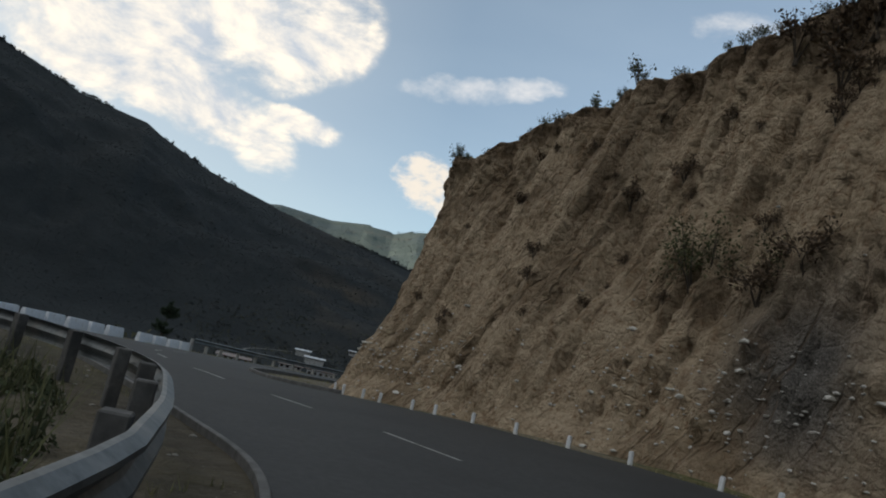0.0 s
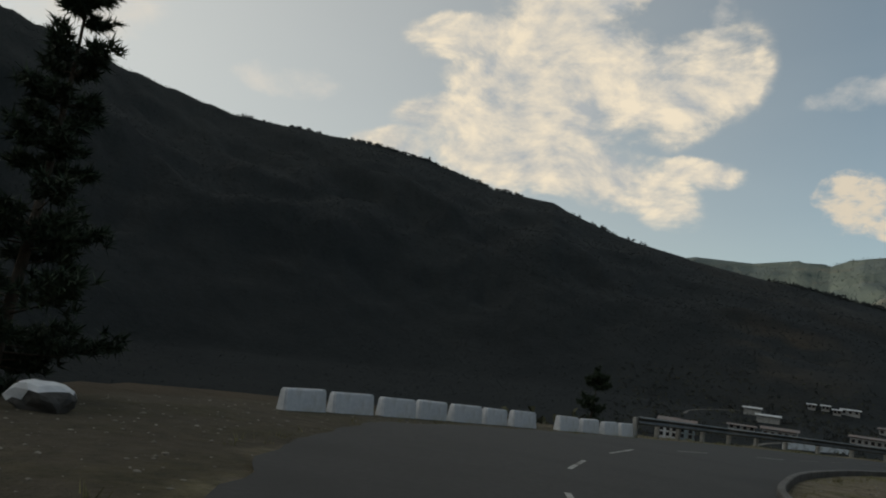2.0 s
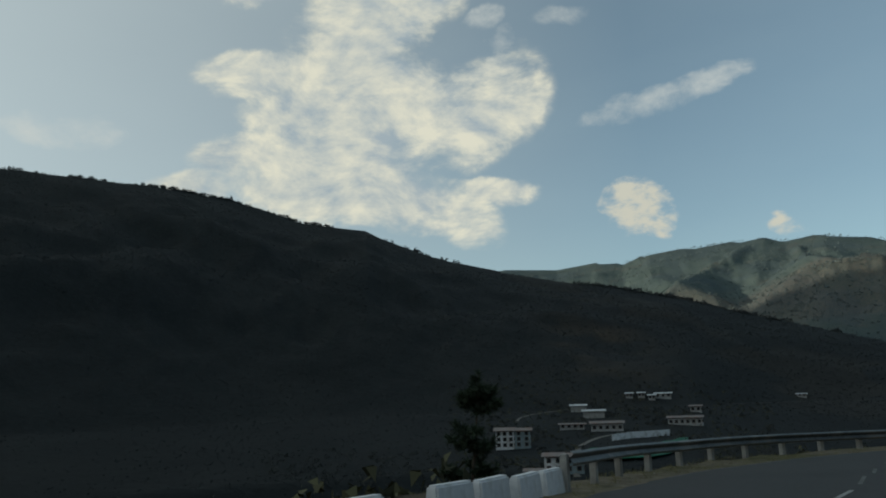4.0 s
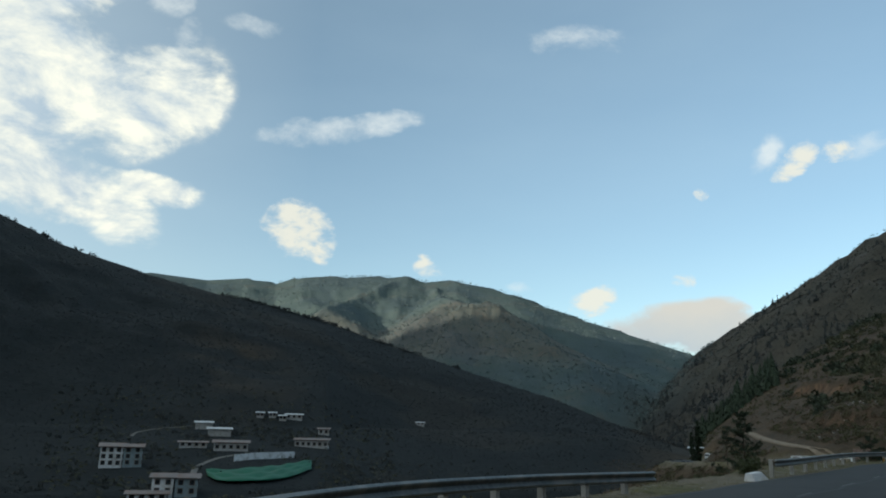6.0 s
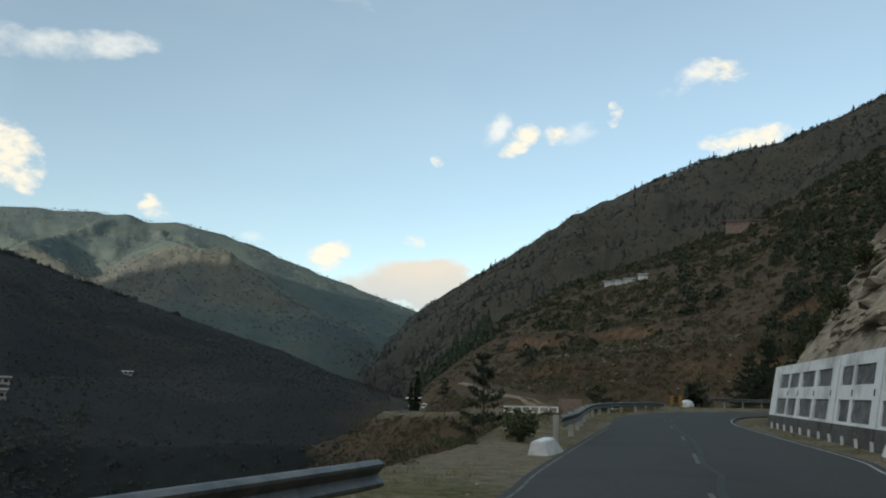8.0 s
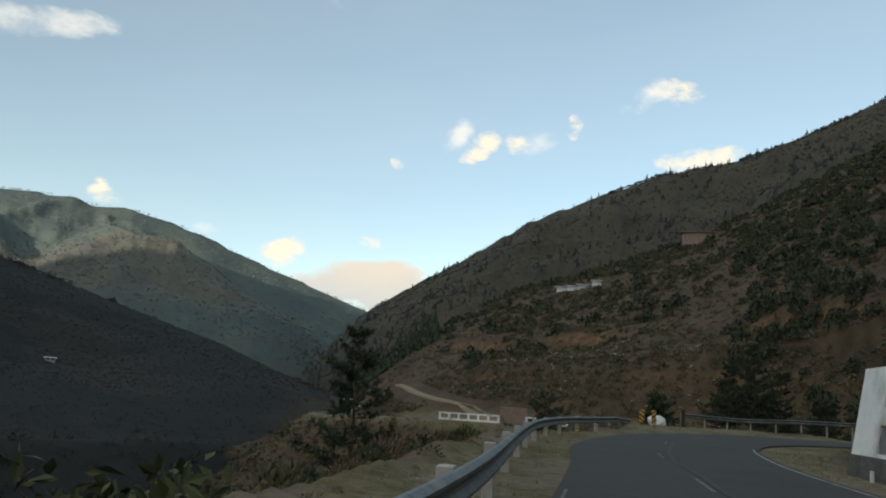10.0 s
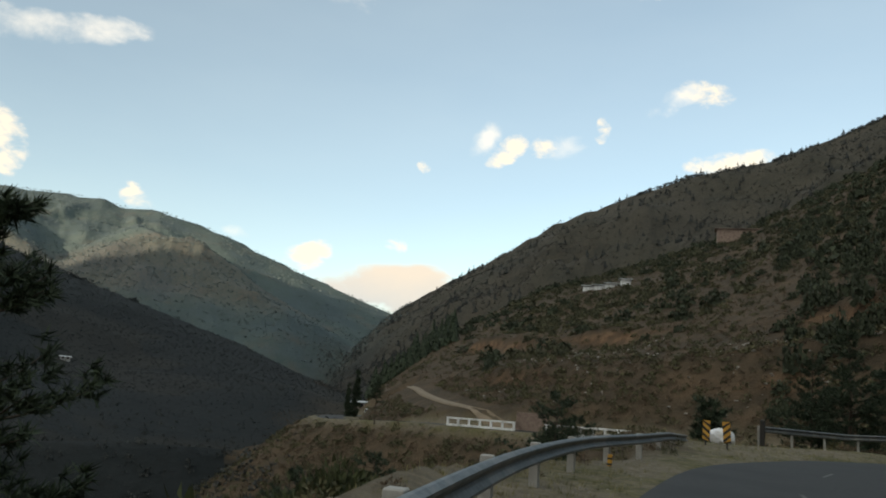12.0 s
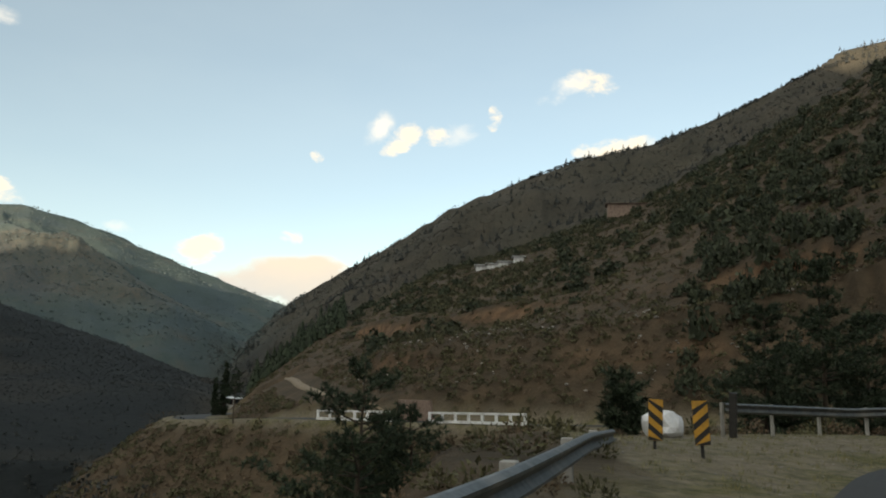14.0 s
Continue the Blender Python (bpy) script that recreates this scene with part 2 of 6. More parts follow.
DIST_WOOD = material("distant_wood", (0.040, 0.038, 0.034), (0.078, 0.070, 0.060), 0.012, 0.95, 0, vary=0.2)
FAR_LEAF = material("scrub_leaves", (0.048, 0.051, 0.024), (0.115, 0.106, 0.050), 0.12, 0.9, 0, vary=0.35)
FAR_BRUSH = material("scrub_dry", (0.076, 0.054, 0.034), (0.155, 0.108, 0.066), 0.12, 0.9, 0, vary=0.35)


def earth_material():
    """Crumbling brown earth: two tones, washed-down streaks, clods, and cracks with shade put into their colour."""
    m = bpy.data.materials.new("cut_earth")
    m.use_nodes = True
    t = m.node_tree
    bsdf = t.nodes["Principled BSDF"]
    place = t.nodes.new("ShaderNodeTexCoord").outputs["Object"]
    tall = wire(t, "ShaderNodeMapping", Vector=place)
    tall.inputs["Scale"].default_value = (1.6, 1.6, 0.22)
    tone = wire(t, "ShaderNodeTexNoise", Vector=place, Scale=1.1, Detail=9.0, Roughness=0.7)
    streak = wire(t, "ShaderNodeTexNoise", Vector=tall.outputs[0], Scale=2.2, Detail=6.0, Roughness=0.62)
    clod = wire(t, "ShaderNodeTexNoise", Vector=place, Scale=6.0, Detail=5.0, Roughness=0.62)
    patch = wire(t, "ShaderNodeTexNoise", Vector=place, Scale=0.33, Detail=6.0, Roughness=0.65)
    crack = wire(t, "ShaderNodeTexVoronoi", Vector=place, Scale=3.2)
    crack.feature = "DISTANCE_TO_EDGE"

    def blend(a, b, fac, lo, hi):
        rng_node = wire(t, "ShaderNodeMapRange", i0=fac, i1=lo, i2=hi)
        mix = wire(t, "ShaderNodeMix", i0=rng_node.outputs[0])
        mix.data_type = "RGBA"
        for sock, value in ((mix.inputs[6], a), (mix.inputs[7], b)):
            if isinstance(value, tuple):
                sock.default_value = (*value, 1)
            else:
                t.links.new(value, sock)
        return mix.outputs[2]

    col = blend((0.36, 0.270, 0.175), (0.54, 0.420, 0.290), tone.outputs["Fac"], 0.32, 0.68)
    col = blend(col, (0.29, 0.205, 0.13), streak.outputs["Fac"], 0.50, 0.68)
    col = blend(col, (0.22, 0.160, 0.100), patch.outputs["Fac"], 0.50, 0.64)
    col = blend((0.26, 0.165, 0.095), col, clod.outputs["Fac"], 0.30, 0.48)
    soil_shade = t.nodes.new("ShaderNodeVertexColor")
    soil_shade.layer_name = "soil_shade"
    kinds = wire(t, "ShaderNodeSeparateColor", i0=soil_shade.outputs["Color"])
    fine = wire(t, "ShaderNodeTexNoise", Vector=place, Scale=26.0, Detail=6.0, Roughness=0.7)
    # rills darkened by colour, for the shade inside them
    col = blend(col, blend((0.16, 0.115, 0.075), (0.34, 0.245, 0.155), clod.outputs["Fac"], 0.35, 0.65), soil_shade.outputs["Alpha"], 0.1, 1.6)
    col = blend(col, blend((0.115, 0.080, 0.050), (0.27, 0.185, 0.115), clod.outputs["Fac"], 0.35, 0.65), kinds.outputs[0], 0.0, 1.25)
    col = blend(col, blend((0.075, 0.072, 0.068), (0.25, 0.235, 0.215), fine.outputs["Fac"], 0.40, 0.66), kinds.outputs[1], 0.0, 1.1)
    col = blend(col, blend((0.105, 0.066, 0.040), (0.25, 0.160, 0.095), fine.outputs["Fac"], 0.38, 0.62), kinds.outputs[2], 0.0, 1.15)
    col = blend(col, (0.52, 0.42, 0.31), fine.outputs["Fac"], 0.66, 0.86)
    wash = t.nodes.new("ShaderNodeAttribute")
    wash.attribute_name = "wash"
    split = wire(t, "ShaderNodeTexNoise", Vector=wash.outputs["Vector"], Scale=1.0, Detail=4.0, Roughness=0.55)
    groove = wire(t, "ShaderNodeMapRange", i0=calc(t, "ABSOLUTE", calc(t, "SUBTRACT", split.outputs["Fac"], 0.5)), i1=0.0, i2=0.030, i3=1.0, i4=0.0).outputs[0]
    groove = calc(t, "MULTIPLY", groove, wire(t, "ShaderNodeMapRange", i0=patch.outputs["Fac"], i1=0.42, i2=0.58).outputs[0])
    # the narrow grooves get their shade as colour too
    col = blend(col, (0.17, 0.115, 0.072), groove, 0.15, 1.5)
    t.links.new(col, bsdf.inputs["Base Color"])
    bsdf.inputs["Roughness"].default_value = 0.95
    bsdf.inputs["Specular IOR Level"].default_value = 0.2
    edge = wire(t, "ShaderNodeMapRange", i0=crack.outputs["Distance"], i1=0.0, i2=0.12)
    lift = calc(t, "MULTIPLY_ADD", clod.outputs["Fac"], 0.7, calc(t, "MULTIPLY", edge.outputs[0], 0.12))
    lift = calc(t, "MULTIPLY_ADD", streak.outputs["Fac"], 1.0, lift)
    lift = calc(t, "MULTIPLY_ADD", groove, -0.55, lift)
    lift = calc(t, "MULTIPLY_ADD", tone.outputs["Fac"], 1.3, lift)
    rel = wire(t, "ShaderNodeBump", Strength=1.0, Distance=0.24, Height=lift)
    t.links.new(rel.outputs[0], bsdf.inputs["Normal"])
    return m


EARTH = earth_material()


def ground_material():
    """Scrub, forest floor, bare earth and gravel, blended by the zones of the plan."""
    m = bpy.data.materials.new("ground_cover")
    m.use_nodes = True
    t = m.node_tree
    bsdf = t.nodes["Principled BSDF"]
    place = t.nodes.new("ShaderNodeTexCoord").outputs["Object"]
    zone = t.nodes.new("ShaderNodeVertexColor")
    zone.layer_name = "zone"
    part_of = wire(t, "ShaderNodeSeparateColor", i0=zone.outputs["Color"])
    wide = wire(t, "ShaderNodeTexNoise", Vector=place, Scale=0.018, Detail=8.0, Roughness=0.7)
    mid = wire(t, "ShaderNodeTexNoise", Vector=place, Scale=0.22, Detail=8.0, Roughness=0.7)
    close = wire(t, "ShaderNodeTexNoise", Vector=place, Scale=3.0, Detail=8.0, Roughness=0.7)
    both = calc(t, "MULTIPLY_ADD", mid.outputs["Fac"], 0.5, calc(t, "MULTIPLY", wide.outputs["Fac"], 0.5))

    def two(low, high, fac, a=0.38, b=0.62):
        rng = wire(t, "ShaderNodeMapRange", i0=fac, i1=a, i2=b)
        mix = wire(t, "ShaderNodeMix", i0=rng.outputs[0])
        mix.data_type = "RGBA"
        mix.inputs[6].default_value, mix.inputs[7].default_value = (*low, 1), (*high, 1)
        return mix.outputs[2]

    def over(a, b, fac):
        mix = wire(t, "ShaderNodeMix", i0=fac)
        mix.data_type = "RGBA"
        t.links.new(a, mix.inputs[6])
        t.links.new(b, mix.inputs[7])
        return mix.outputs[2]

    scrub = two((0.046, 0.038, 0.026), (0.110, 0.082, 0.053), both)
    # dark forest floor, with the mountain side's shade put into its tone
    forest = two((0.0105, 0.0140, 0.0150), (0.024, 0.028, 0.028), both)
    bare = two((0.135, 0.074, 0.043), (0.27, 0.160, 0.092), mid.outputs["Fac"])
    gravel = two((0.105, 0.090, 0.064), (0.26, 0.22, 0.158), close.outputs["Fac"], 0.3, 0.7)
    weeds = two((0.064, 0.068, 0.030), (0.170, 0.148, 0.072), close.outputs["Fac"])
    gravel = over(gravel, weeds, wire(t, "ShaderNodeMapRange", i0=mid.outputs["Fac"], i1=0.46, i2=0.6).outputs[0])
    ragged = calc(t, "MULTIPLY_ADD", mid.outputs["Fac"], 1.2, -0.6)
    vast = wire(t, "ShaderNodeTexNoise", Vector=place, Scale=0.0045, Detail=9.0, Roughness=0.68)
    heath = wire(t, "ShaderNodeTexNoise", Vector=place, Scale=0.0075, Detail=8.0, Roughness=0.7)
    # far mountain's cover: pale and bluish, the haze is in these colours
    hazed_meadow = two((0.062, 0.092, 0.090), (0.114, 0.146, 0.134), both)
    hazed_meadow = over(hazed_meadow, two((0.105, 0.100, 0.086), (0.175, 0.155, 0.128), both), wire(t, "ShaderNodeMapRange", i0=heath.outputs["Fac"], i1=0.54, i2=0.70).outputs[0])
    hazed_meadow = over(hazed_meadow, two((0.054, 0.080, 0.089), (0.094, 0.127, 0.130), both), wire(t, "ShaderNodeMapRange", i0=vast.outputs["Fac"], i1=0.47, i2=0.58).outputs[0])
    scrub = over(scrub, hazed_meadow, zone.outputs["Alpha"])
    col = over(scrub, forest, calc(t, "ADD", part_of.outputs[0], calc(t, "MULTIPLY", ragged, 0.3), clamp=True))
    col = over(col, bare, calc(t, "MULTIPLY", calc(t, "ADD", part_of.outputs[1], ragged, clamp=True), part_of.outputs[1]))
    col = over(col, gravel, part_of.outputs[2])
    t.links.new(col, bsdf.inputs["Base Color"])
    bsdf.inputs["Roughness"].default_value = 0.95
    bsdf.inputs["Specular IOR Level"].default_value = 0.15
    rough_far = wire(t, "ShaderNodeBump", Strength=0.6, Distance=1.6, Height=mid.outputs["Fac"])
    rough_near = wire(t, "ShaderNodeBump", Strength=0.6, Distance=0.06, Height=close.outputs["Fac"])
    t.links.new(rough_far.outputs[0], rough_near.inputs["Normal"])
    t.links.new(rough_near.outputs[0], bsdf.inputs["Normal"])
    return m


GROUND = ground_material()

# ---- mesh helpers ----
def array_mesh(name, verts, faces, mat, smooth=False, parent=None):
    """A mesh from numpy arrays: verts (n, 3), faces (m, k) with k corners each."""
    me = bpy.data.meshes.new(name)
    n, (m, k) = len(verts), faces.shape
    me.vertices.add(n)
    me.vertices.foreach_set("co", np.ascontiguousarray(verts, np.float32).ravel())
    me.loops.add(m * k)
    me.loops.foreach_set("vertex_index", np.ascontiguousarray(faces, np.int32).ravel())
    me.polygons.add(m)
    me.polygons.foreach_set("loop_start", np.arange(0, m * k, k, dtype=np.int32))
    me.polygons.foreach_set("use_smooth", np.full(m, smooth))
    me.update(calc_edges=True)
    me.materials.append(mat)
    ob = new(name, me)
    ob.parent = parent
    return ob


def part(name, bm, mat, parent=None, label=""):
    me = bpy.data.meshes.new(name)
    bm.to_mesh(me)
    bm.free()
    me.materials.append(mat)
    ob = new(name, me)
    ob.parent = parent
    return tagged(ob, label) if label else ob


def base(name, m, label, category, group=""):
    ob = new(name)
    ob.matrix_basis = m
    return tagged(ob, label, category, group)


def grid_faces(rows, cols, wrap=False):
    i, j = np.meshgrid(np.arange(rows - 1), np.arange(cols if wrap else cols - 1), indexing="ij")
    a, b = i * cols + j, i * cols + (j + 1) % cols
    return np.stack([a, b, b + cols, a + cols], -1).reshape(-1, 4)


def hashed(ix, iy, seed):
    h = (ix.astype(np.int64) * 374761393 + iy.astype(np.int64) * 668265263 + seed * 974711) & 0x7FFFFFFF
    h = ((h ^ (h >> 13)) * 1274126177) & 0x7FFFFFFF
    return ((h ^ (h >> 16)) & 0xFFFF) / 65535.0


def value_noise(x, y, seed=0):
    ix, iy = np.floor(x), np.floor(y)
    fx, fy = x - ix, y - iy
    fx, fy = fx * fx * (3 - 2 * fx), fy * fy * (3 - 2 * fy)
    a, b = hashed(ix, iy, seed), hashed(ix + 1, iy, seed)
    c, d = hashed(ix, iy + 1, seed), hashed(ix + 1, iy + 1, seed)
    return (a + (b - a) * fx) * (1 - fy) + (c + (d - c) * fx) * fy


def fbm(x, y, octaves=5, seed=0, ridged=False):
    """Noise of several octaves, about -1 to 1."""
    total, amp, norm = np.zeros_like(x), 1.0, 0.0
    for o in range(octaves):
        n = value_noise(x * 2 ** o + 17.3 * o, y * 2 ** o - 9.1 * o, seed + o) * 2 - 1
        total, norm = total + amp * (1 - 2 * np.abs(n) if ridged else n), norm + amp
        amp *= 0.5
    return total / norm


def spline(points, step=0.5):
    """A smooth line through the points (Catmull-Rom), evenly stepped."""
    p = np.array(points, float)
    p = np.vstack([2 * p[0] - p[1], p, 2 * p[-1] - p[-2]])
    out = []
    for i in range(1, len(p) - 2):
        n = max(2, int(np.linalg.norm(p[i + 1] - p[i]) / 0.1))
        t = np.linspace(0, 1, n, endpoint=False)[:, None]
        out.append(0.5 * (2 * p[i] + (p[i + 1] - p[i - 1]) * t + (2 * p[i - 1] - 5 * p[i] + 4 * p[i + 1] - p[i + 2]) * t ** 2
                          + (3 * p[i] - p[i - 1] - 3 * p[i + 1] + p[i + 2]) * t ** 3))
    q = np.vstack(out + [p[-2:-1]])
    s = np.concatenate([[0], np.cumsum(np.linalg.norm(np.diff(q, axis=0), axis=1))])
    u = np.linspace(0, s[-1], max(2, int(round(s[-1] / step)) + 1))
    return np.stack([np.interp(u, s, q[:, k]) for k in range(p.shape[1])], 1)


def line_distance(x, y, line):
    """Distance of points to a polyline."""
    best = np.full(x.shape, 1e9)
    for (ax, ay), (bx, by) in zip(line[:-1], line[1:]):
        dx, dy = bx - ax, by - ay
        t = np.clip(((x - ax) * dx + (y - ay) * dy) / (dx * dx + dy * dy + 1e-9), 0, 1)
        best = np.minimum(best, np.hypot(x - ax - t * dx, y - ay - t * dy))
    return best


def inside(x, y, poly):
    hit = np.zeros(x.shape, bool)
    for (ax, ay), (bx, by) in zip(poly, np.roll(poly, -1, axis=0)):
        if ay != by:
            hit ^= ((ay > y) != (by > y)) & (x < (bx - ax) * (y - ay) / (by - ay) + ax)
    return hit


# ---- the plan ----
ROAD_LEFT = spline([(-.3, -60), (-.35, -10), (-.45, 2), (-.76, 6.3), (-2.3, 9.6), (-4.3, 12.8), (-7.2, 17), (-8.8, 19.4), (-11, 23), (-12.8, 27.5), (-13.1, 31),
                    (-12.3, 36.2), (-11, 42.5), (-9.3, 48), (-6.2, 53.3), (-2, 57.8), (3.76, 62.9), (7.4, 66.4), (21.9, 79.6), (28.3, 85.8), (34.5, 90.4),
                    (41, 94.3), (47.3, 96.6), (54.2, 98), (62, 96.5), (72, 90), (84, 86), (96, 93), (103, 110), (107, 132), (106.5, 160), (96, 192), (91.5, 212), (91.5, 228), (96.5, 243), (108, 261), (130, 285)])
ROAD_RIGHT = spline([(22, -60), (18, -10), (13, 2), (8.6, 9.5), (4.7, 14.9), (3.6, 16.4), (0.2, 20.9), (-1.8, 21.9), (-3.4, 23.2), (-4.1, 24.7), (-4.8, 27), (-5.1, 30.3), (-4.95, 36),
                     (-3.5, 44), (-.5, 51), (5.8, 57.4), (12.6, 62.6), (15.5, 64.9), (20.9, 70.3), (28.2, 77.5), (33.5, 82), (40, 86.5), (47, 89.5), (54, 90), (61, 88.5), (70, 83), (84, 79),
                     (101, 88), (109, 108), (113.5, 132), (113, 161), (102.2, 195), (97.8, 214), (97.8, 228), (102, 240), (112, 256), (134, 279)])
FOOT = spline([(26, -60), (19, -10), (14.2, 2.5), (9.8, 10), (6.1, 15.9), (5.0, 17.3), (1.5, 22), (-0.9, 25), (-2.0, 27.4), (-1.4, 30.5), (1.2, 35), (4, 42), (9, 53), (16.5, 63), (26.5, 71), (33.6, 78.4), (42, 83),
               (52, 85.5), (60, 84), (70, 78)], 1.0)
HILL = np.vstack([FOOT, [(90, 70), (150, 60), (220, -40), (160, -160), (60, -160)]])


def road_height(x, y):
    bank = np.clip((x + 3) * 0.03, 0, 0.24) * np.interp(y, [-5, 4, 26, 34], [0, 1, 1, 0])
    return bank + np.interp(y, [-40, 0, 6, 18, 28, 36, 45, 52, 60, 85, 100, 130, 160, 200, 226, 300], [0, 0, .12, .36, .27, .15, 0, -.05, 0, .05, .1, -1.5, -2.6, -3.4, -4.8, -6])


def ridge_layer(x, y, eye, az, el, far, low_at, low_z, mid_at, mid_z, rough, seed, fall=0.55):
    """A mountain side: for each bearing from eye a ridge at its height and distance, down to a low foot, over a bend in the slope."""
    dx, dy = x - eye[0], y - eye[1]
    r, b = np.hypot(dx, dy) + 1e-6, np.degrees(np.arctan2(dx, dy))
    rr, rf, zf = np.interp(b, az, far), np.interp(b, az, low_at), np.interp(b, az, low_z)
    rm, zm = np.interp(b, az, mid_at), np.interp(b, az, mid_z)
    top = 1.5 + rr * np.tan(np.radians(np.interp(b, az, el)))
    s = np.clip((r - rm) / (rr - rm), 0, 1)
    h = np.where(r < rm, zf + (zm - zf) * np.clip((r - rf) / np.maximum(rm - rf, 1), 0, 1), zm + (top - zm) * s ** 1.08)
    wave = fbm(x / 260, y / 260, 6, seed, True) * 0.7 + fbm(x / 60, y / 60, 4, seed + 9) * 0.25
    h = h + rough * wave * (top - zm) * np.clip(s * (1 - s) * 4, 0, 1) * 0.5
    h = np.where(r > rr, top - (r - rr) * fall, h)
    h = np.where(r < rf, zf - (rf - r) * 0.7, h)
    return h


def crest(x, y, pts, slope):
    """A ridge line (x, y, z) that falls away on both sides."""
    best = np.full(x.shape, -400.0)
    for (ax, ay, az), (bx, by, bz) in zip(pts[:-1], pts[1:]):
        dx, dy = bx - ax, by - ay
        t = np.clip(((x - ax) * dx + (y - ay) * dy) / (dx * dx + dy * dy), 0, 1)
        best = np.maximum(best, az + (bz - az) * t - slope * np.hypot(x - ax - t * dx, y - ay - t * dy))
    return best


def sighted(eye, rows):
    """Places from bearing, distance and elevation angle."""
    return [(eye[0] + r * math.sin(radians(b)), eye[1] + r * math.cos(radians(b)), 1.5 + r * math.tan(radians(e))) for b, r, e in rows]


FAR_SPUR = sighted((-8, 44), [(11.0, 2620, 10.4), (11.6, 2250, 9.6), (13.2, 2020, 9.5), (15.5, 1880, 8.0), (18, 1760, 6.6), (20.8, 1660, 5.2), (23, 1520, 1.5)])
FAR_SHOULDER = sighted((-8, 44), [(12.6, 2060, 9.4), (9.5, 1960, 8.6), (6.0, 1860, 6.9), (2.5, 1760, 5.2)])
FAR_BUTTRESS = sighted((-8, 44), [(8.2, 2800, 11.2), (5.0, 2450, 10.2), (2.0, 2150, 8.6), (-2, 1950, 6.0)])


def terraced(x, y, h):
    """The near hill's benches and the steep bare faces between them: the change in height, and how bare."""
    b, r = np.degrees(np.arctan2(x - 30, y - 86)), np.hypot(x - 30, y - 86)
    level = (h + 9.0 * fbm(x / 90, y / 90, 3, 55) + 1.2 * fbm(x / 9, y / 9, 3, 56)) / 12.5
    t = level - np.floor(level)
    step = np.clip((t - 0.36) / 0.20, 0, 1)
    step = step * step * (3 - 2 * step)
    here = np.clip((b - 29) / 6, 0, 1) * np.clip((460 - r) / 60, 0, 1) * np.clip((r - 95) / 30, 0, 1) * np.clip((h - 3) / 4, 0, 1) * np.clip((30 - h) / 10, 0, 1)
    broken = np.clip(0.55 + fbm(x / 45, y / 45, 3, 57) * 2.2, 0, 1)
    return 7.0 * (step - t) * here * broken, np.exp(-((t - 0.45) / 0.13) ** 2) * here * broken


def rounded(a, b, soft=9.0):
    """The higher of two, with the crease between them filled."""
    return 0.5 * (a + b + np.sqrt((a - b) ** 2 + soft ** 2))


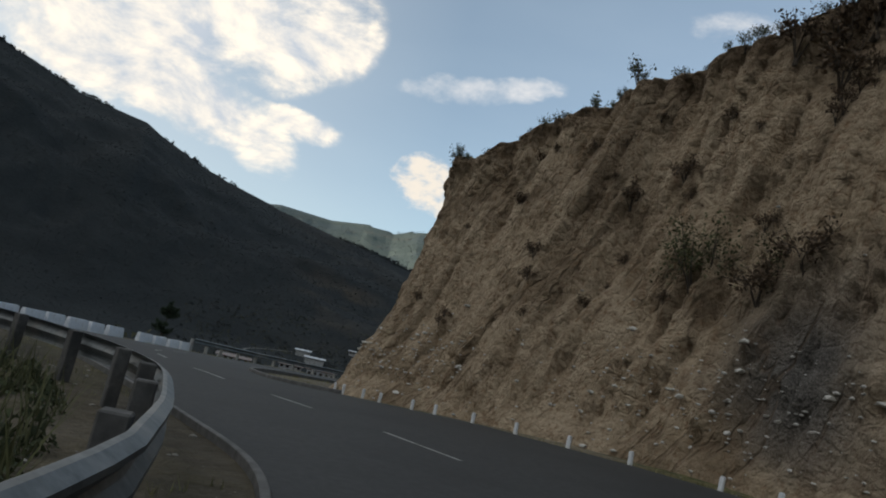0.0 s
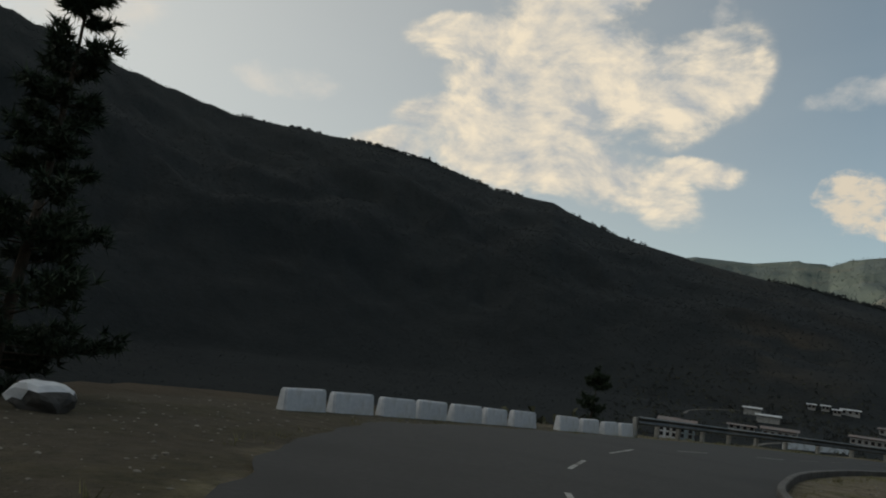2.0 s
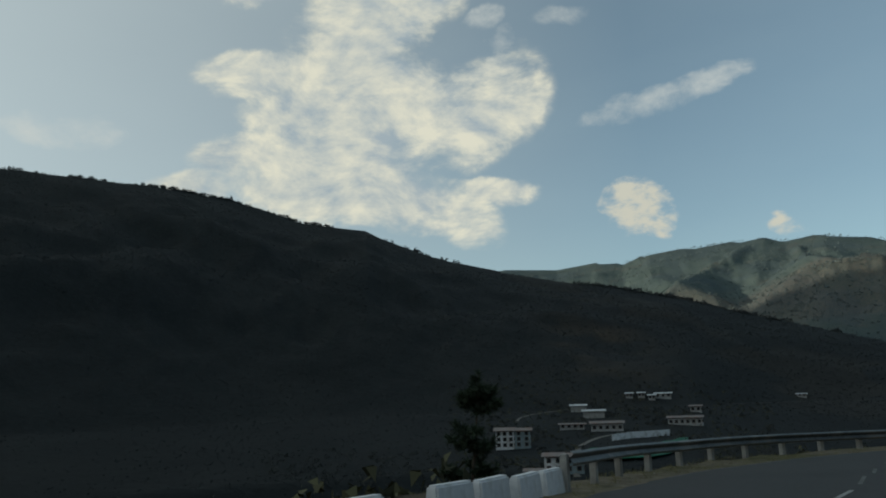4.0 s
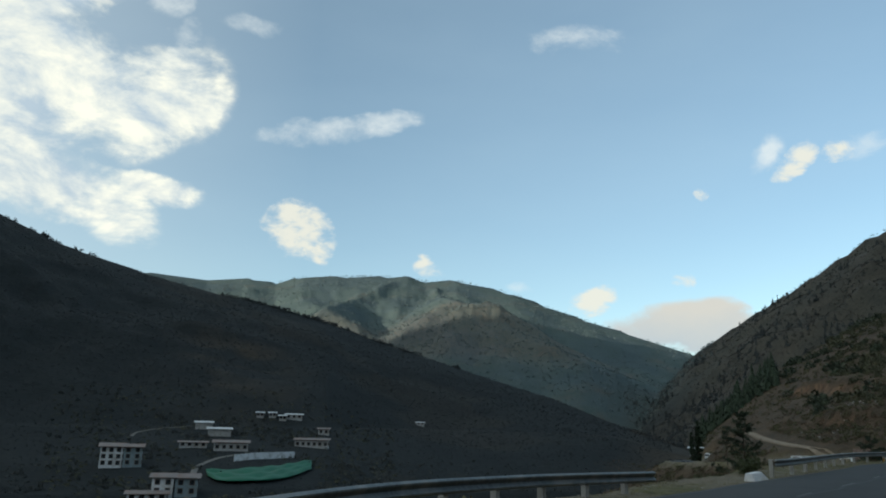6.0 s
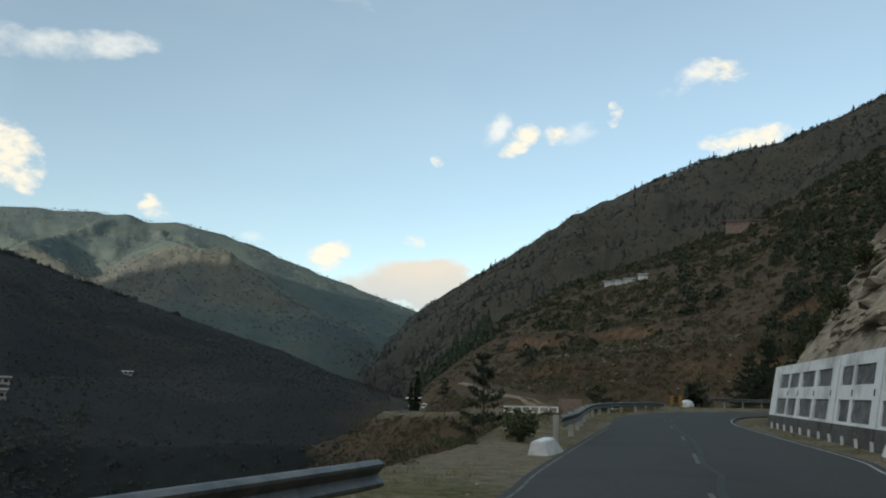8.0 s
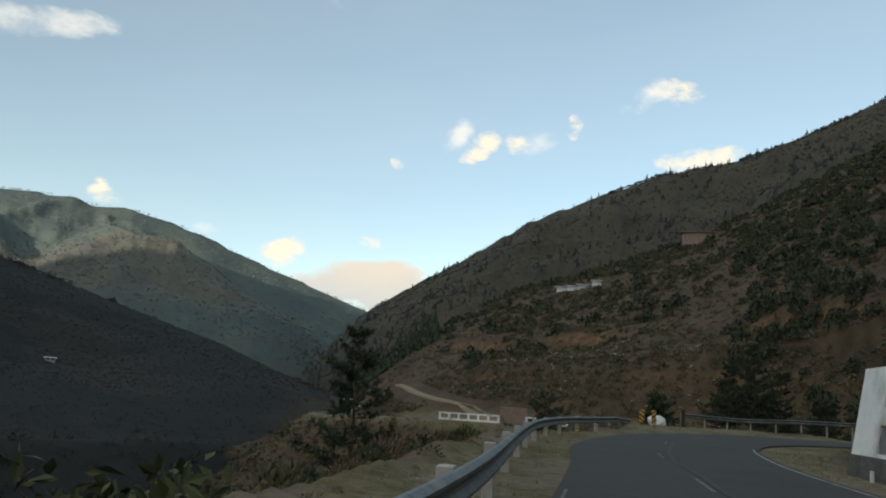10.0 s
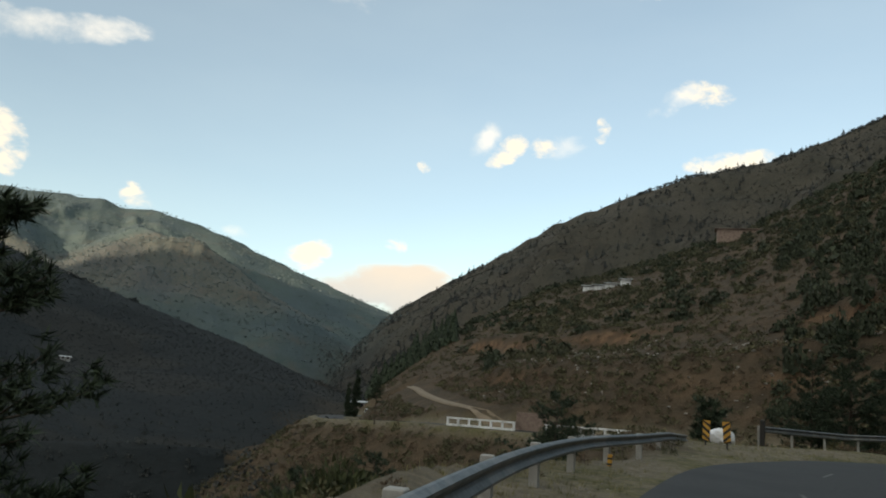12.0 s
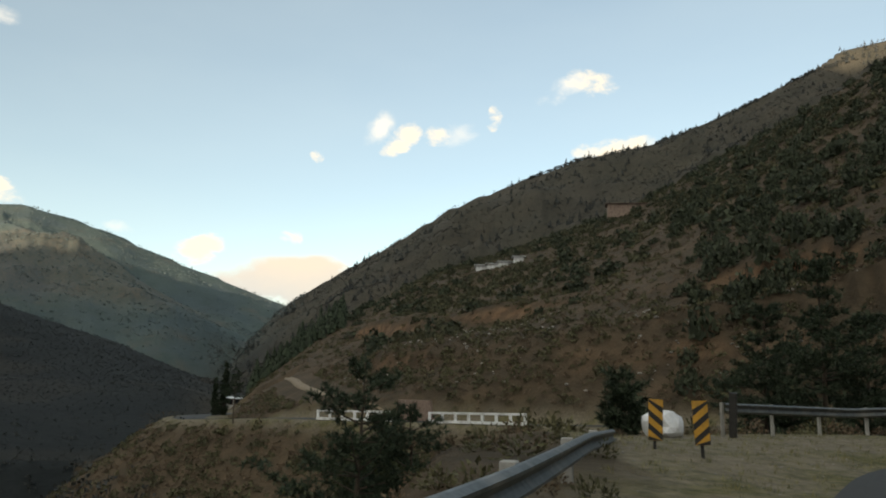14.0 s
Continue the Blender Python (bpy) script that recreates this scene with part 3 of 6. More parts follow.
def height(x, y):
    """The one ground sheet."""
    low = np.full(x.shape, -48.0) + 5 * fbm(x / 90, y / 90, 4, 3)
    # left mountain
    h = rounded(low, ridge_layer(x, y, (-6, 30), [-180, -140, -90, -67, -57, -48, -37, -32, -27, -22, -17, -11, -7, -3, 2, 6, 12, 19, 23, 28, 34, 180],
                   [15, 17, 21, 20.2, 18.2, 16.7, 16.5, 15.9, 14.4, 13.8, 11.8, 10.35, 9.5, 8.9, 7.7, 6.4, 4.6, 2.5, .9, -.8, -3, -3],
                   [700, 760, 780, 880, 950, 1000, 1050, 1080, 1100, 1090, 1080, 1060, 1050, 1040, 1020, 1000, 960, 900, 860, 800, 760, 700],
                   [60, 110, 150, 160, 170, 180, 190, 200, 210, 215, 220, 220, 220, 220, 230, 240, 260, 320, 360, 400, 400, 400],
                   [-30, -40, -45, -45, -45, -42, -36, -34, -32, -30, -28, -26, -25, -25, -28, -35, -45, -50, -50, -50, -60, -60],
                   [100, 200, 300, 420, 440, 460, 470, 480, 480, 480, 480, 480, 480, 480, 490, 560, 640, 640, 620, 600, 600, 600],
                   [-20, -20, -20, -12, -8, -5, -3, -2, -1, 0, 0, 0, 1, 1, 1, 2, 2, 1, 0, -12, -60, -60], 0.34, 11))
    # unseen range added behind it, to hold the sun off the right mountain
    h = np.maximum(h, ridge_layer(x, y, (-6, 30), [-140, -125, -114, -95, -86, -81, -77, -70, -64, -58, -50, -43, -33, -23], [12, 18.4, 20.3, 20.5, 19, 12, 7.4, 6.4, 6.6, 8.6, 9.2, 7, 5, 3],
                   [2800] * 10 + [2900, 3000, 3200, 3300], [1700] * 14, [-60] * 14, [1900] * 14, [-20] * 14, 0.1, 91))
    # far mountain
    h = np.maximum(h, ridge_layer(x, y, (-8, 44), [-40, -20, -11, -7, -4, -2, 0, 5, 8, 9.5, 12, 16.5, 20.5, 25, 29.5, 34, 45],
                   [5, 9, 10.6, 10.4, 10.8, 10.6, 11.2, 11.5, 11.6, 11.3, 11.4, 10.4, 8.9, 7.4, 5.9, 4.5, 2],
                   [3000] * 5 + [2950, 2900, 2850, 2800, 2780, 2750, 2700, 2650, 2600, 2600, 2600, 2600],
                   [1300] * 17, [-60] * 17, [1500] * 17, [-30] * 17, 0.17, 31))
    # its brown spur: a crest coming down towards the valley, steep on both sides
    wx, wy = x + 90 * fbm(x / 400, y / 400, 3, 41), y + 90 * fbm(x / 400, y / 400, 3, 42)
    spur = crest(wx, wy, FAR_SPUR, 0.52)
    spur = np.maximum(spur, crest(wx, wy, FAR_SHOULDER, 0.5))
    spur = np.maximum(spur, crest(wx, wy, FAR_BUTTRESS, 0.62))
    gully = fbm(wx / 230, wy / 230, 6, 47, True) * 20 + fbm(x / 70, y / 70, 5, 48, True) * 10
    h = np.maximum(h, spur + gully * np.clip((spur + 60) / 120, 0, 1))
    # right mountain
    h = np.maximum(h, ridge_layer(x, y, (20, 75), [20, 26, 29, 33, 37, 41.5, 45, 51, 57, 61, 68, 70, 73, 80, 100, 140],
                   [-6, 2.5, 5.8, 8.5, 10.9, 13.8, 15.2, 17.3, 18.3, 19.6, 22.1, 23.2, 23.4, 24, 22, 14],
                   [1700, 1650, 1600, 1550, 1500, 1450, 1420, 1400, 1400, 1400, 1400, 1500, 1500, 1400, 1200, 1000],
                   [700] * 14 + [500, 300], [-60] * 16, [760] * 14 + [560, 360], [-40] * 16, 0.46, 61))
    # near hill
    h = np.maximum(h, ridge_layer(x, y, (30, 86), [18, 25, 28, 31.5, 34, 41, 50, 55, 60, 67, 73, 85, 100, 130],
                   [-12, -4, 0.2, 3.4, 5.4, 9, 11.8, 13.6, 16, 19.2, 22, 23, 22, 16],
                   [330, 320, 310, 330, 370, 450, 460, 450, 430, 400, 370, 320, 300, 300],
                   [220, 200, 160, 126, 122, 116, 108, 98, 86, 74, 66, 56, 60, 60], [-20, -9, -4, -3, -2.6, -2.2, -1.5, -1, 0, 0, 0, 0, 0, 0],
                   [225, 206, 200, 200, 190, 150, 126, 116, 104, 92, 80, 66, 64, 64], [-18, -6, 0, 5, 8, 10, 11, 11, 11, 11, 10, 8, 4, 4], 0.16, 83, 0.4))
    h = h + terraced(x, y, h)[0]
    # benches of the road and the banks under them
    near = (np.abs(x - 40) < 330) & (np.abs(y - 110) < 330)
    xn, yn = x[near], y[near]
    dl, dr = line_distance(xn, yn, ROAD_LEFT[::4]), line_distance(xn, yn, ROAD_RIGHT[::4])
    on = inside(xn, yn, np.vstack([ROAD_LEFT[::4], ROAD_RIGHT[::-4]]))
    d = np.where(on, 0, np.minimum(dl, dr))
    for yard in YARDS:
        d = np.where(inside(xn, yn, np.array(yard)), 0, np.minimum(d, line_distance(xn, yn, np.array(yard + yard[:1]))))
    zr = road_height(xn, yn)
    bank = zr - 0.80 * np.maximum(0, d - np.interp(yn, [70, 76, 130, 150], [1.9, 3.0, 3.0, 1.3])) + fbm(xn / 7, yn / 7, 4, 5) * np.clip((d - 1.5) / 4, 0, 1) * 1.3
    hn = np.maximum(h[near], bank)
    din = np.where(inside(xn, yn, HILL), line_distance(xn, yn, FOOT), 0)
    rise = np.minimum(din * 1.15, 9 + din * 0.42) + fbm(xn / 9, yn / 9, 4, 6) * np.clip(din / 6, 0, 1) * 1.2
    hn = np.where(din > 0, np.maximum(np.minimum(hn, zr + 2 + din), zr + rise - 0.6), hn)
    keep = np.clip((d - 0.8) / 2.2, 0, 1)                    # level under the carriageway
    hn = np.where(din > 0, hn, (zr - 0.05) * (1 - keep) + np.where(d > 14, hn, np.minimum(hn, zr + 0.15 + np.maximum(0, d - 2) * 1.2)) * keep)
    # raised grass beyond the bend and the heap of earth beside it
    knoll = np.clip(1.7 - np.hypot((xn - 56) / 11, (yn - 104) / 7), 0, 1) * np.clip((dl - 0.6) / 4.0, 0, 1) * ~on
    heap = np.exp(-((xn - 51.2) ** 2 / 4 + (yn - 105.0) ** 2 / 3)) * (dl > 2)
    h[near] = hn + 0.42 * knoll + 0.3 * heap
    return h


YARDS = [[(-5.5, 13.5), (-9, 14.5), (-13, 17.5), (-16, 21), (-17.5, 27), (-16.5, 33), (-14.2, 40), (-12.5, 45), (-12, 40), (-13, 30), (-10.5, 22), (-7.5, 17)],
         [(46, 97.3), (48.5, 101.5), (51.5, 105), (57, 107.5), (66, 105), (62, 98), (54, 98.5), (49, 97.6)],
         [(3.2, 62.7), (3.5, 63.4), (6.8, 66.6), (9.5, 69), (9.8, 68.8), (7, 66.1)]]


def build_ground():
    cx, cy = 8.0, 48.0
    rad = np.concatenate([np.arange(0.4, 70, 0.7), 70 * 1.0145 ** np.arange(0, 270), 3450 * 1.04 ** np.arange(0, 11)])
    # finer towards the open valley
    ang = np.radians(np.concatenate([np.linspace(-74, 94, 1120, endpoint=False), np.linspace(94, 286, 160, endpoint=False)]))
    r, a = np.meshgrid(rad, ang, indexing="ij")
    x, y = cx + r * np.sin(a), cy + r * np.cos(a)
    z = height(x.ravel(), y.ravel()).reshape(x.shape)
    ob = array_mesh("ground", np.stack([x, y, z], -1).reshape(-1, 3), grid_faces(len(rad), len(ang), True)[:, ::-1], GROUND, True)
    x, y, z = x.ravel(), y.ravel(), z.ravel()
    b = np.degrees(np.arctan2(x + 6, y - 30))
    r = np.hypot(x + 6, y - 30)
    zone = np.zeros((len(x), 4))
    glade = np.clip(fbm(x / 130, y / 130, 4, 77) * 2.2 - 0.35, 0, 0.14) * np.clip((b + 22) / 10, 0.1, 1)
    west = np.clip((30 - b) / 7 + fbm(x / 120, y / 120, 3, 79) * 0.4, 0, 1)      # 1 on the shaded side of the valley, where the ground tone holds the shade
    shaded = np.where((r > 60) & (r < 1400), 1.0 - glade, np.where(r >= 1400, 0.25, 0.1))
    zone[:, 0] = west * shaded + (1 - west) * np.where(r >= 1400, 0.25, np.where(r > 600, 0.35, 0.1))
    # brown cuttings of the near hill
    cut = terraced(x, y, z)[1]
    zone[:, 1] = np.clip(0.26 * ((b > 27) & (r < 420)) + cut * 0.85 + 0.42 * np.clip(np.maximum(crest(x, y, FAR_SPUR, 0.5), crest(x, y, FAR_SHOULDER, 0.5)) / 80 - 1.2, 0, 1) * np.clip((2250 - r) / 120, 0, 1) * (b < 24), 0, 1)
    cliff = np.exp(-((b + 5) / 3.5) ** 2 - ((r - 640) / 110) ** 2) * np.clip(fbm(x / 40, y / 40, 4, 78) * 2 + 0.6, 0, 1)
    zone[:, 0] -= 0.5 * cliff
    zone[:, 1] = np.maximum(zone[:, 1], 0.28 * cliff)
    d = np.full(len(x), 99.0)
    near = (np.abs(x - 40) < 200) & (np.abs(y - 110) < 230)
    d[near] = np.minimum(line_distance(x[near], y[near], ROAD_LEFT[::4]), line_distance(x[near], y[near], ROAD_RIGHT[::4]))
    for yard in YARDS:
        d[near] = np.where(inside(x[near], y[near], np.array(yard)), 0, d[near])
    zone[:, 2] = np.clip(1.9 - d / 2.2, 0, 1)
    zone[:, 2] *= np.where(inside(x, y, np.array(YARDS[0])), 0.30, 1.0)
    zone[:, 0] = np.where(inside(x, y, np.array(YARDS[0])), 0.5, zone[:, 0])
    zone[:, 0] = np.where((y < 16) & (x < 0) & (r < 60), 0.5, zone[:, 0])
    zone[:, 2] *= np.where((y < 16) & (x < 0), 0.4, 1.0)
    # alpha: the hazed cover, full on the far mountain, a little on the right
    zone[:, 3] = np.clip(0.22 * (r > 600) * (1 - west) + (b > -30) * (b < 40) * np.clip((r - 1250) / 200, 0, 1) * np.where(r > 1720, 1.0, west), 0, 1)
    outer = line_distance(x[near], y[near], ROAD_LEFT[::4]) < line_distance(x[near], y[near], ROAD_RIGHT[::4])
    bankside = (d < 34) & (d > 2.5) & (y > 62) & (z > -22) & (z < 6)
    bankside[near] &= outer
    zone[:, 0] = np.where(bankside, 0.0, zone[:, 0])
    zone[:, 1] = np.where(bankside, 0.28, zone[:, 1])
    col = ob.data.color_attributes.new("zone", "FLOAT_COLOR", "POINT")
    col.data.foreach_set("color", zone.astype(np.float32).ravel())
    tagged(ob, "mountain valley ground with scrub, forest and gravel verges", "ground", kind="structure")
    return ob


build_ground()


def build_road():
    n = 900
    l = ROAD_LEFT[np.linspace(0, len(ROAD_LEFT) - 1, n).astype(int)]
    s = np.linspace(0, 1, n)
    # match each point of one edge with the nearest stretch of the other, in order
    j = np.array([np.argmin(np.hypot(*(ROAD_RIGHT - p).T)) for p in l])
    j = np.maximum.accumulate(j)
    r = ROAD_RIGHT[j]
    # the asphalt's edge is ragged where no kerb holds it
    ragged = np.interp(l[:, 1], [18.5, 20, 46, 50], [0, 1, 1, 0])[:, None]
    l = l + ragged * np.column_stack([fbm(s * 420, s * 0, 4, 15), s * 0]) * 0.3
    cols = np.linspace(0, 1, 9)
    p = l[:, None] * (1 - cols[None, :, None]) + r[:, None] * cols[None, :, None]
    z = road_height(p[..., 0], p[..., 1]) + 0.012
    v = np.concatenate([p, z[..., None]], -1).reshape(-1, 3)
    ob = array_mesh("road", v, grid_faces(n, 9)[:, ::-1], ASPHALT, True)
    return tagged(ob, "worn dark asphalt mountain road", "road", kind="structure")


build_road()


def ribbon(name, line, width, mat, lift, parent=None, thick=0.0):
    """A flat painted strip, or a low kerb where thick is given."""
    line = np.array(line, float)
    way = np.gradient(line, axis=0)
    way /= np.linalg.norm(way, axis=1)[:, None] + 1e-9
    side = np.stack([way[:, 1], -way[:, 0]], 1) * width / 2
    z = road_height(line[:, 0], line[:, 1])
    if not thick:
        v = np.concatenate([np.column_stack([line - side, z + lift]), np.column_stack([line + side, z + lift])])
        n = len(line)
        f = np.array([(i, i + 1, n + i + 1, n + i) for i in range(n - 1)])[:, ::-1]
        return array_mesh(name, v, f, mat, parent=parent)
    rings = [np.column_stack([line - side, z - 0.1]), np.column_stack([line - side, z + thick * 0.85]), np.column_stack([line - side * 0.7, z + thick]),
             np.column_stack([line + side * 0.7, z + thick]), np.column_stack([line + side, z + thick * 0.85]), np.column_stack([line + side, z - 0.1])]
    v = np.stack(rings, 1).reshape(-1, 3)
    return array_mesh(name, v, grid_faces(len(line), 6), mat, parent=parent)

# ---- cut slope ----
CUT_RISE = ([0, 0.10, 0.28, 0.62, 0.72, 0.76, 0.80, 1.0], [-0.03, 0.07, 0.33, 0.82, 0.95, 1.0, 1.02, 1.12])


def build_cut():
    """The steep earth cutting along the foot: slanting rills, ledges, a darker crumbling rim and rubble at the foot."""
    line = spline(FOOT[(FOOT[:, 1] > -16) & (FOOT[:, 1] < 47) & (FOOT[:, 0] < 25)], 0.13)
    way = np.gradient(line, axis=0)
    way /= np.linalg.norm(way, axis=1)[:, None]
    side = np.stack([way[:, 1], -way[:, 0]], 1)
    for _ in range(40):
        side[1:-1] = (side[:-2] + side[1:-1] * 2 + side[2:]) / 4
    side /= np.linalg.norm(side, axis=1)[:, None]
    s = np.arange(len(line)) * 0.13
    top = np.interp(line[:, 1], [-25, 0, 10, 16, 22, 25, 30, 36, 47], [14.6, 14.6, 13.0, 11.5, 10.2, 9.3, 8.9, 8, 6.5])
    us = np.linspace(0, 1, 165)
    S, U = np.meshgrid(s, us, indexing="ij")
    run = np.interp(us, CUT_RISE[0], [-0.3, 0.45, 1.05, 1.72, 1.95, 1.85, 3.0, 11.0])
    up = np.interp(us, *CUT_RISE)
    slant = S + 4.6 * U
    rill = np.abs(fbm(slant / 1.15, U * 1.6 + 3, 4, 21))
    rill = np.exp(-(rill / 0.10) ** 2)                           # narrow grooves
    fan = np.abs(fbm(slant / 0.45 + 9, U * 2.4, 3, 27))
    fan = np.exp(-(fan / 0.13) ** 2)
    broad = fbm((S + 1.6 * U) / 4.6, U * 2.4, 4, 22)
    ledge = fbm(S / 2.6, U * 15 - S * 0.05, 4, 25)
    ledge = np.round(ledge * 3) / 3 * 0.6 + ledge * 0.4
    crumb = fbm(S / 0.8, U * 14, 3, 23)
    clod = np.maximum(fbm(S / 0.55, U * 21, 2, 24), 0.05)
    patchy = np.clip(0.5 + 1.5 * fbm(S / 3.2, U * 4.5, 3, 30), 0.12, 1)
    crumb, clod, ledge = crumb * patchy, clod * (0.3 + 0.7 * patchy), ledge * (0.4 + patchy)
    face = np.clip(U * 6, 0, 1) * np.clip((0.88 - U) * 8, 0.3, 1)
    foot_part = np.clip((0.34 - U) / 0.22, 0, 1)
    rim = np.exp(-((U - 0.735) / 0.035) ** 2)
    off = run[None] + (broad * 1.0 + rill * 0.32 + fan * 0.15 * (1 - foot_part) - ledge * 0.13 + crumb * 0.17 - clod * (0.16 + 0.35 * foot_part)) * face
    off = off - rim * (0.05 + 0.28 * np.maximum(0, fbm(S / 1.3, U * 3, 3, 26)))
    off = off + 0.62 * np.interp(line[:, 1], [11, 15, 29, 33], [0, 1, 1, 0])[:, None] * np.clip((U - 0.12) / 0.5, 0, 1)
    lip = fbm(S / 1.7, U * 0 + 5, 4, 28) * 0.35 * np.clip((U - 0.5) * 4, 0, 1)
    z = road_height(line[:, 0], line[:, 1])[:, None] + up[None] * top[:, None] + (crumb * 0.16 + broad * 0.3) * face + lip
    p = line[:, None] + side[:, None] * off[..., None]
    v = np.concatenate([p, z[..., None]], -1)
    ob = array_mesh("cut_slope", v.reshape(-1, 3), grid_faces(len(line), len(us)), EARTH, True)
    # dark topsoil of the rim, grey shale, brown turf; alpha: painted shade of the rills
    soil_shade = np.zeros((len(line), len(us), 4))
    rough_edge = fbm(S / 1.6, U * 9, 4, 29) * 0.5
    soil_shade[..., 0] = np.clip((U - 0.70) / 0.05 + rough_edge * 1.4, 0, 1)
    y_foot = line[:, 1][:, None]
    soil_shade[..., 1] = np.clip(1.25 * np.exp(-((y_foot - 14.0) / 1.7) ** 2 - ((U - 0.20) / 0.13) ** 2) + rough_edge * 0.9 - 0.25, 0, 1)
    soil_shade[..., 2] = np.clip((np.clip((15.5 - y_foot) / 6, 0, 1) * np.clip((U - 0.38) / 0.2, 0, 1)) * 1.3 + rough_edge * 1.2 - 0.22, 0, 1)
    soil_shade[..., 3] = np.clip(rill * 0.6 + fan * 0.25, 0, 1)
    col = ob.data.color_attributes.new("soil_shade", "FLOAT_COLOR", "POINT")
    col.data.foreach_set("color", soil_shade.astype(np.float32).ravel())
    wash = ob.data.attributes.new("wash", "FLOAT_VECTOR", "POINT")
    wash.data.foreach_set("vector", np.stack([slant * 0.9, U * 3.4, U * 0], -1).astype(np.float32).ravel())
    tagged(ob, "steep brown earth road cutting with eroded gullies", "cut slope", kind="structure")
    return line[:, 1], up, v


CUT_Y, CUT_UP, CUT_AT = build_cut()


# ---- guard rails ----
def guard_rail(name, pts, label, spacing=2.0, reach=(0.70, 0.70), mat=None, proud=0.165, thick=0.17):
    mat = mat or CONCRETE
    line = spline(pts, 0.5)
    way = np.gradient(line, axis=0)
    way /= np.linalg.norm(way, axis=1)[:, None]
    side = np.stack([way[:, 1], -way[:, 0]], 1)                # towards the road
    ground = height(line[:, 0].copy(), line[:, 1].copy())
    thing = base(name, pose(*line[0], ground[0]), label, "guard rail", "guard rails")
    inv = Matrix.Translation((-line[0][0], -line[0][1], -ground[0]))
    # two-wave profile: out from the post, height
    prof = [(0.00, -.155), (0.025, -.150), (.085, -.115), (.085, -.085), (.03, -.03), (.01, 0), (.03, .03), (.085, .085), (.085, .115), (.025, .150), (0.0, .155)]
    z0 = road_height(line[:, 0], line[:, 1]) + np.interp(np.linspace(0, 1, len(line)), np.linspace(0, 1, len(reach)), reach) - 0.155
    v = []
    for o, h in prof:
        v.append(np.column_stack([line + side * (o + 0.03), z0 + h]))
    for o, h in prof[::-1]:
        v.append(np.column_stack([line + side * (o + 0.022), z0 + h]))
    v = np.stack(v, 1)
    beam = array_mesh("beam", v.reshape(-1, 3), grid_faces(len(line), 22, True), STEEL, False, thing)
    beam.matrix_parent_inverse = inv
    every = max(1, int(spacing / 0.5))
    for i in range(0, len(line), every):
        bm = bmesh.new()
        p, q, up = line[i] - side[i] * 0.09, way[i], z0[i] + proud
        bot = min(ground[i], road_height(line[i][0], line[i][1])) - 0.3
        bmesh.ops.create_cube(bm, size=1, matrix=Matrix.Translation((p[0], p[1], (up + bot) / 2)) @ Matrix.Rotation(math.atan2(q[1], q[0]), 4, "Z") @ Matrix.Diagonal((thick, thick * 0.94, up - bot, 1)))
        bmesh.ops.bevel(bm, geom=bm.edges[:], offset=0.012, segments=1, affect="EDGES")
        post = part("post", bm, mat, thing)
        post.matrix_parent_inverse = inv
    return thing


guard_rail("guard_rail", [(-.95, -14), (-.97, -4), (-1.0, 2.3), (-1.25, 4.2), (-1.69, 5.9), (-2.43, 8.1), (-3.42, 9.9), (-4.62, 11.25), (-6.35, 12.75), (-8.6, 13.6), (-11, 13.2)],
           "galvanised steel guard rail bending away from the road", reach=(0.66, 0.66), mat=POST_GREY)
guard_rail("guard_rail", [(-11.5, 44.4), (-10.2, 49.5), (-7.3, 54.8), (-3.2, 58.9), (1.9, 62.6)], "galvanised steel guard rail along the outer bend", reach=(0.78, 0.55), proud=0.10)
guard_rail("guard_rail", [(11.6, 70.9), (15.6, 74.7), (21.6, 80.9), (27.3, 86.6), (31.7, 90.5), (36.4, 94.0), (41.7, 97.1), (51.2, 103.1)], "galvanised steel guard rail on concrete posts above the drop", spacing=4.0)
guard_rail("guard_rail", [(58.3, 104.1), (63.2, 102.3), (64.2, 101.7), (69, 98.5), (76, 93.5)], "galvanised steel guard rail beyond the warning boards", reach=(1.40, 1.22, 1.30, 1.40, 1.45), thick=0.10)


# ---- concrete blocks ----
def block_row():
    bm = bmesh.new()
    bmesh.ops.create_cube(bm, size=1)
    for v in bm.verts:
        top = v.co.z > 0
        v.co = Vector((v.co.x * (1.35 if top else 1.41), v.co.y * (0.20 if top else 0.32), 0.52 if top else -0.06))
    bmesh.ops.bevel(bm, geom=bm.edges[:], offset=0.035, segments=2, affect="EDGES")
    first = part("concrete_block", bm, WHITEWASH)
    tagged(first, "whitewashed concrete barrier block at the road edge", "barrier block", "row of barrier blocks")
    line = spline([(-15.3, 27.4), (-15.2, 29.1), (-14.75, 32.5), (-13.4, 38.2), (-12.7, 41), (-11.7, 44.6)], 0.05)
    # along the edge: middle and length of each block
    for i, (s, long) in enumerate(((0.88, 1.48), (2.68, 1.60), (4.41, 1.44), (5.94, 1.28), (7.45, 1.40), (8.94, 1.17), (10.39, 1.30), (13.13, 1.30), (14.51, 1.10), (15.79, 1.10), (17.02, 1.02))):
        k = min(len(line) - 2, int(s / 0.05))
        way = line[k + 1] - line[k]
        p = line[k] + np.array((random.uniform(-.05, .05), 0))
        m = pose(p[0], p[1], road_height(p[0], p[1]) - 0.1 + random.uniform(-0.03, 0.02), random.uniform(-2, 2), random.uniform(-1.6, 1.6), math.degrees(math.atan2(way[1], way[0])) + random.uniform(-3, 3))
        ob = first if i == 0 else copy_thing(first, m)
        ob.matrix_basis = m @ Matrix.Diagonal((long / 1.41, 1, 1.06, 1))


block_row()

# ---- plants ----
def rng(seed):
    return np.random.default_rng(seed)


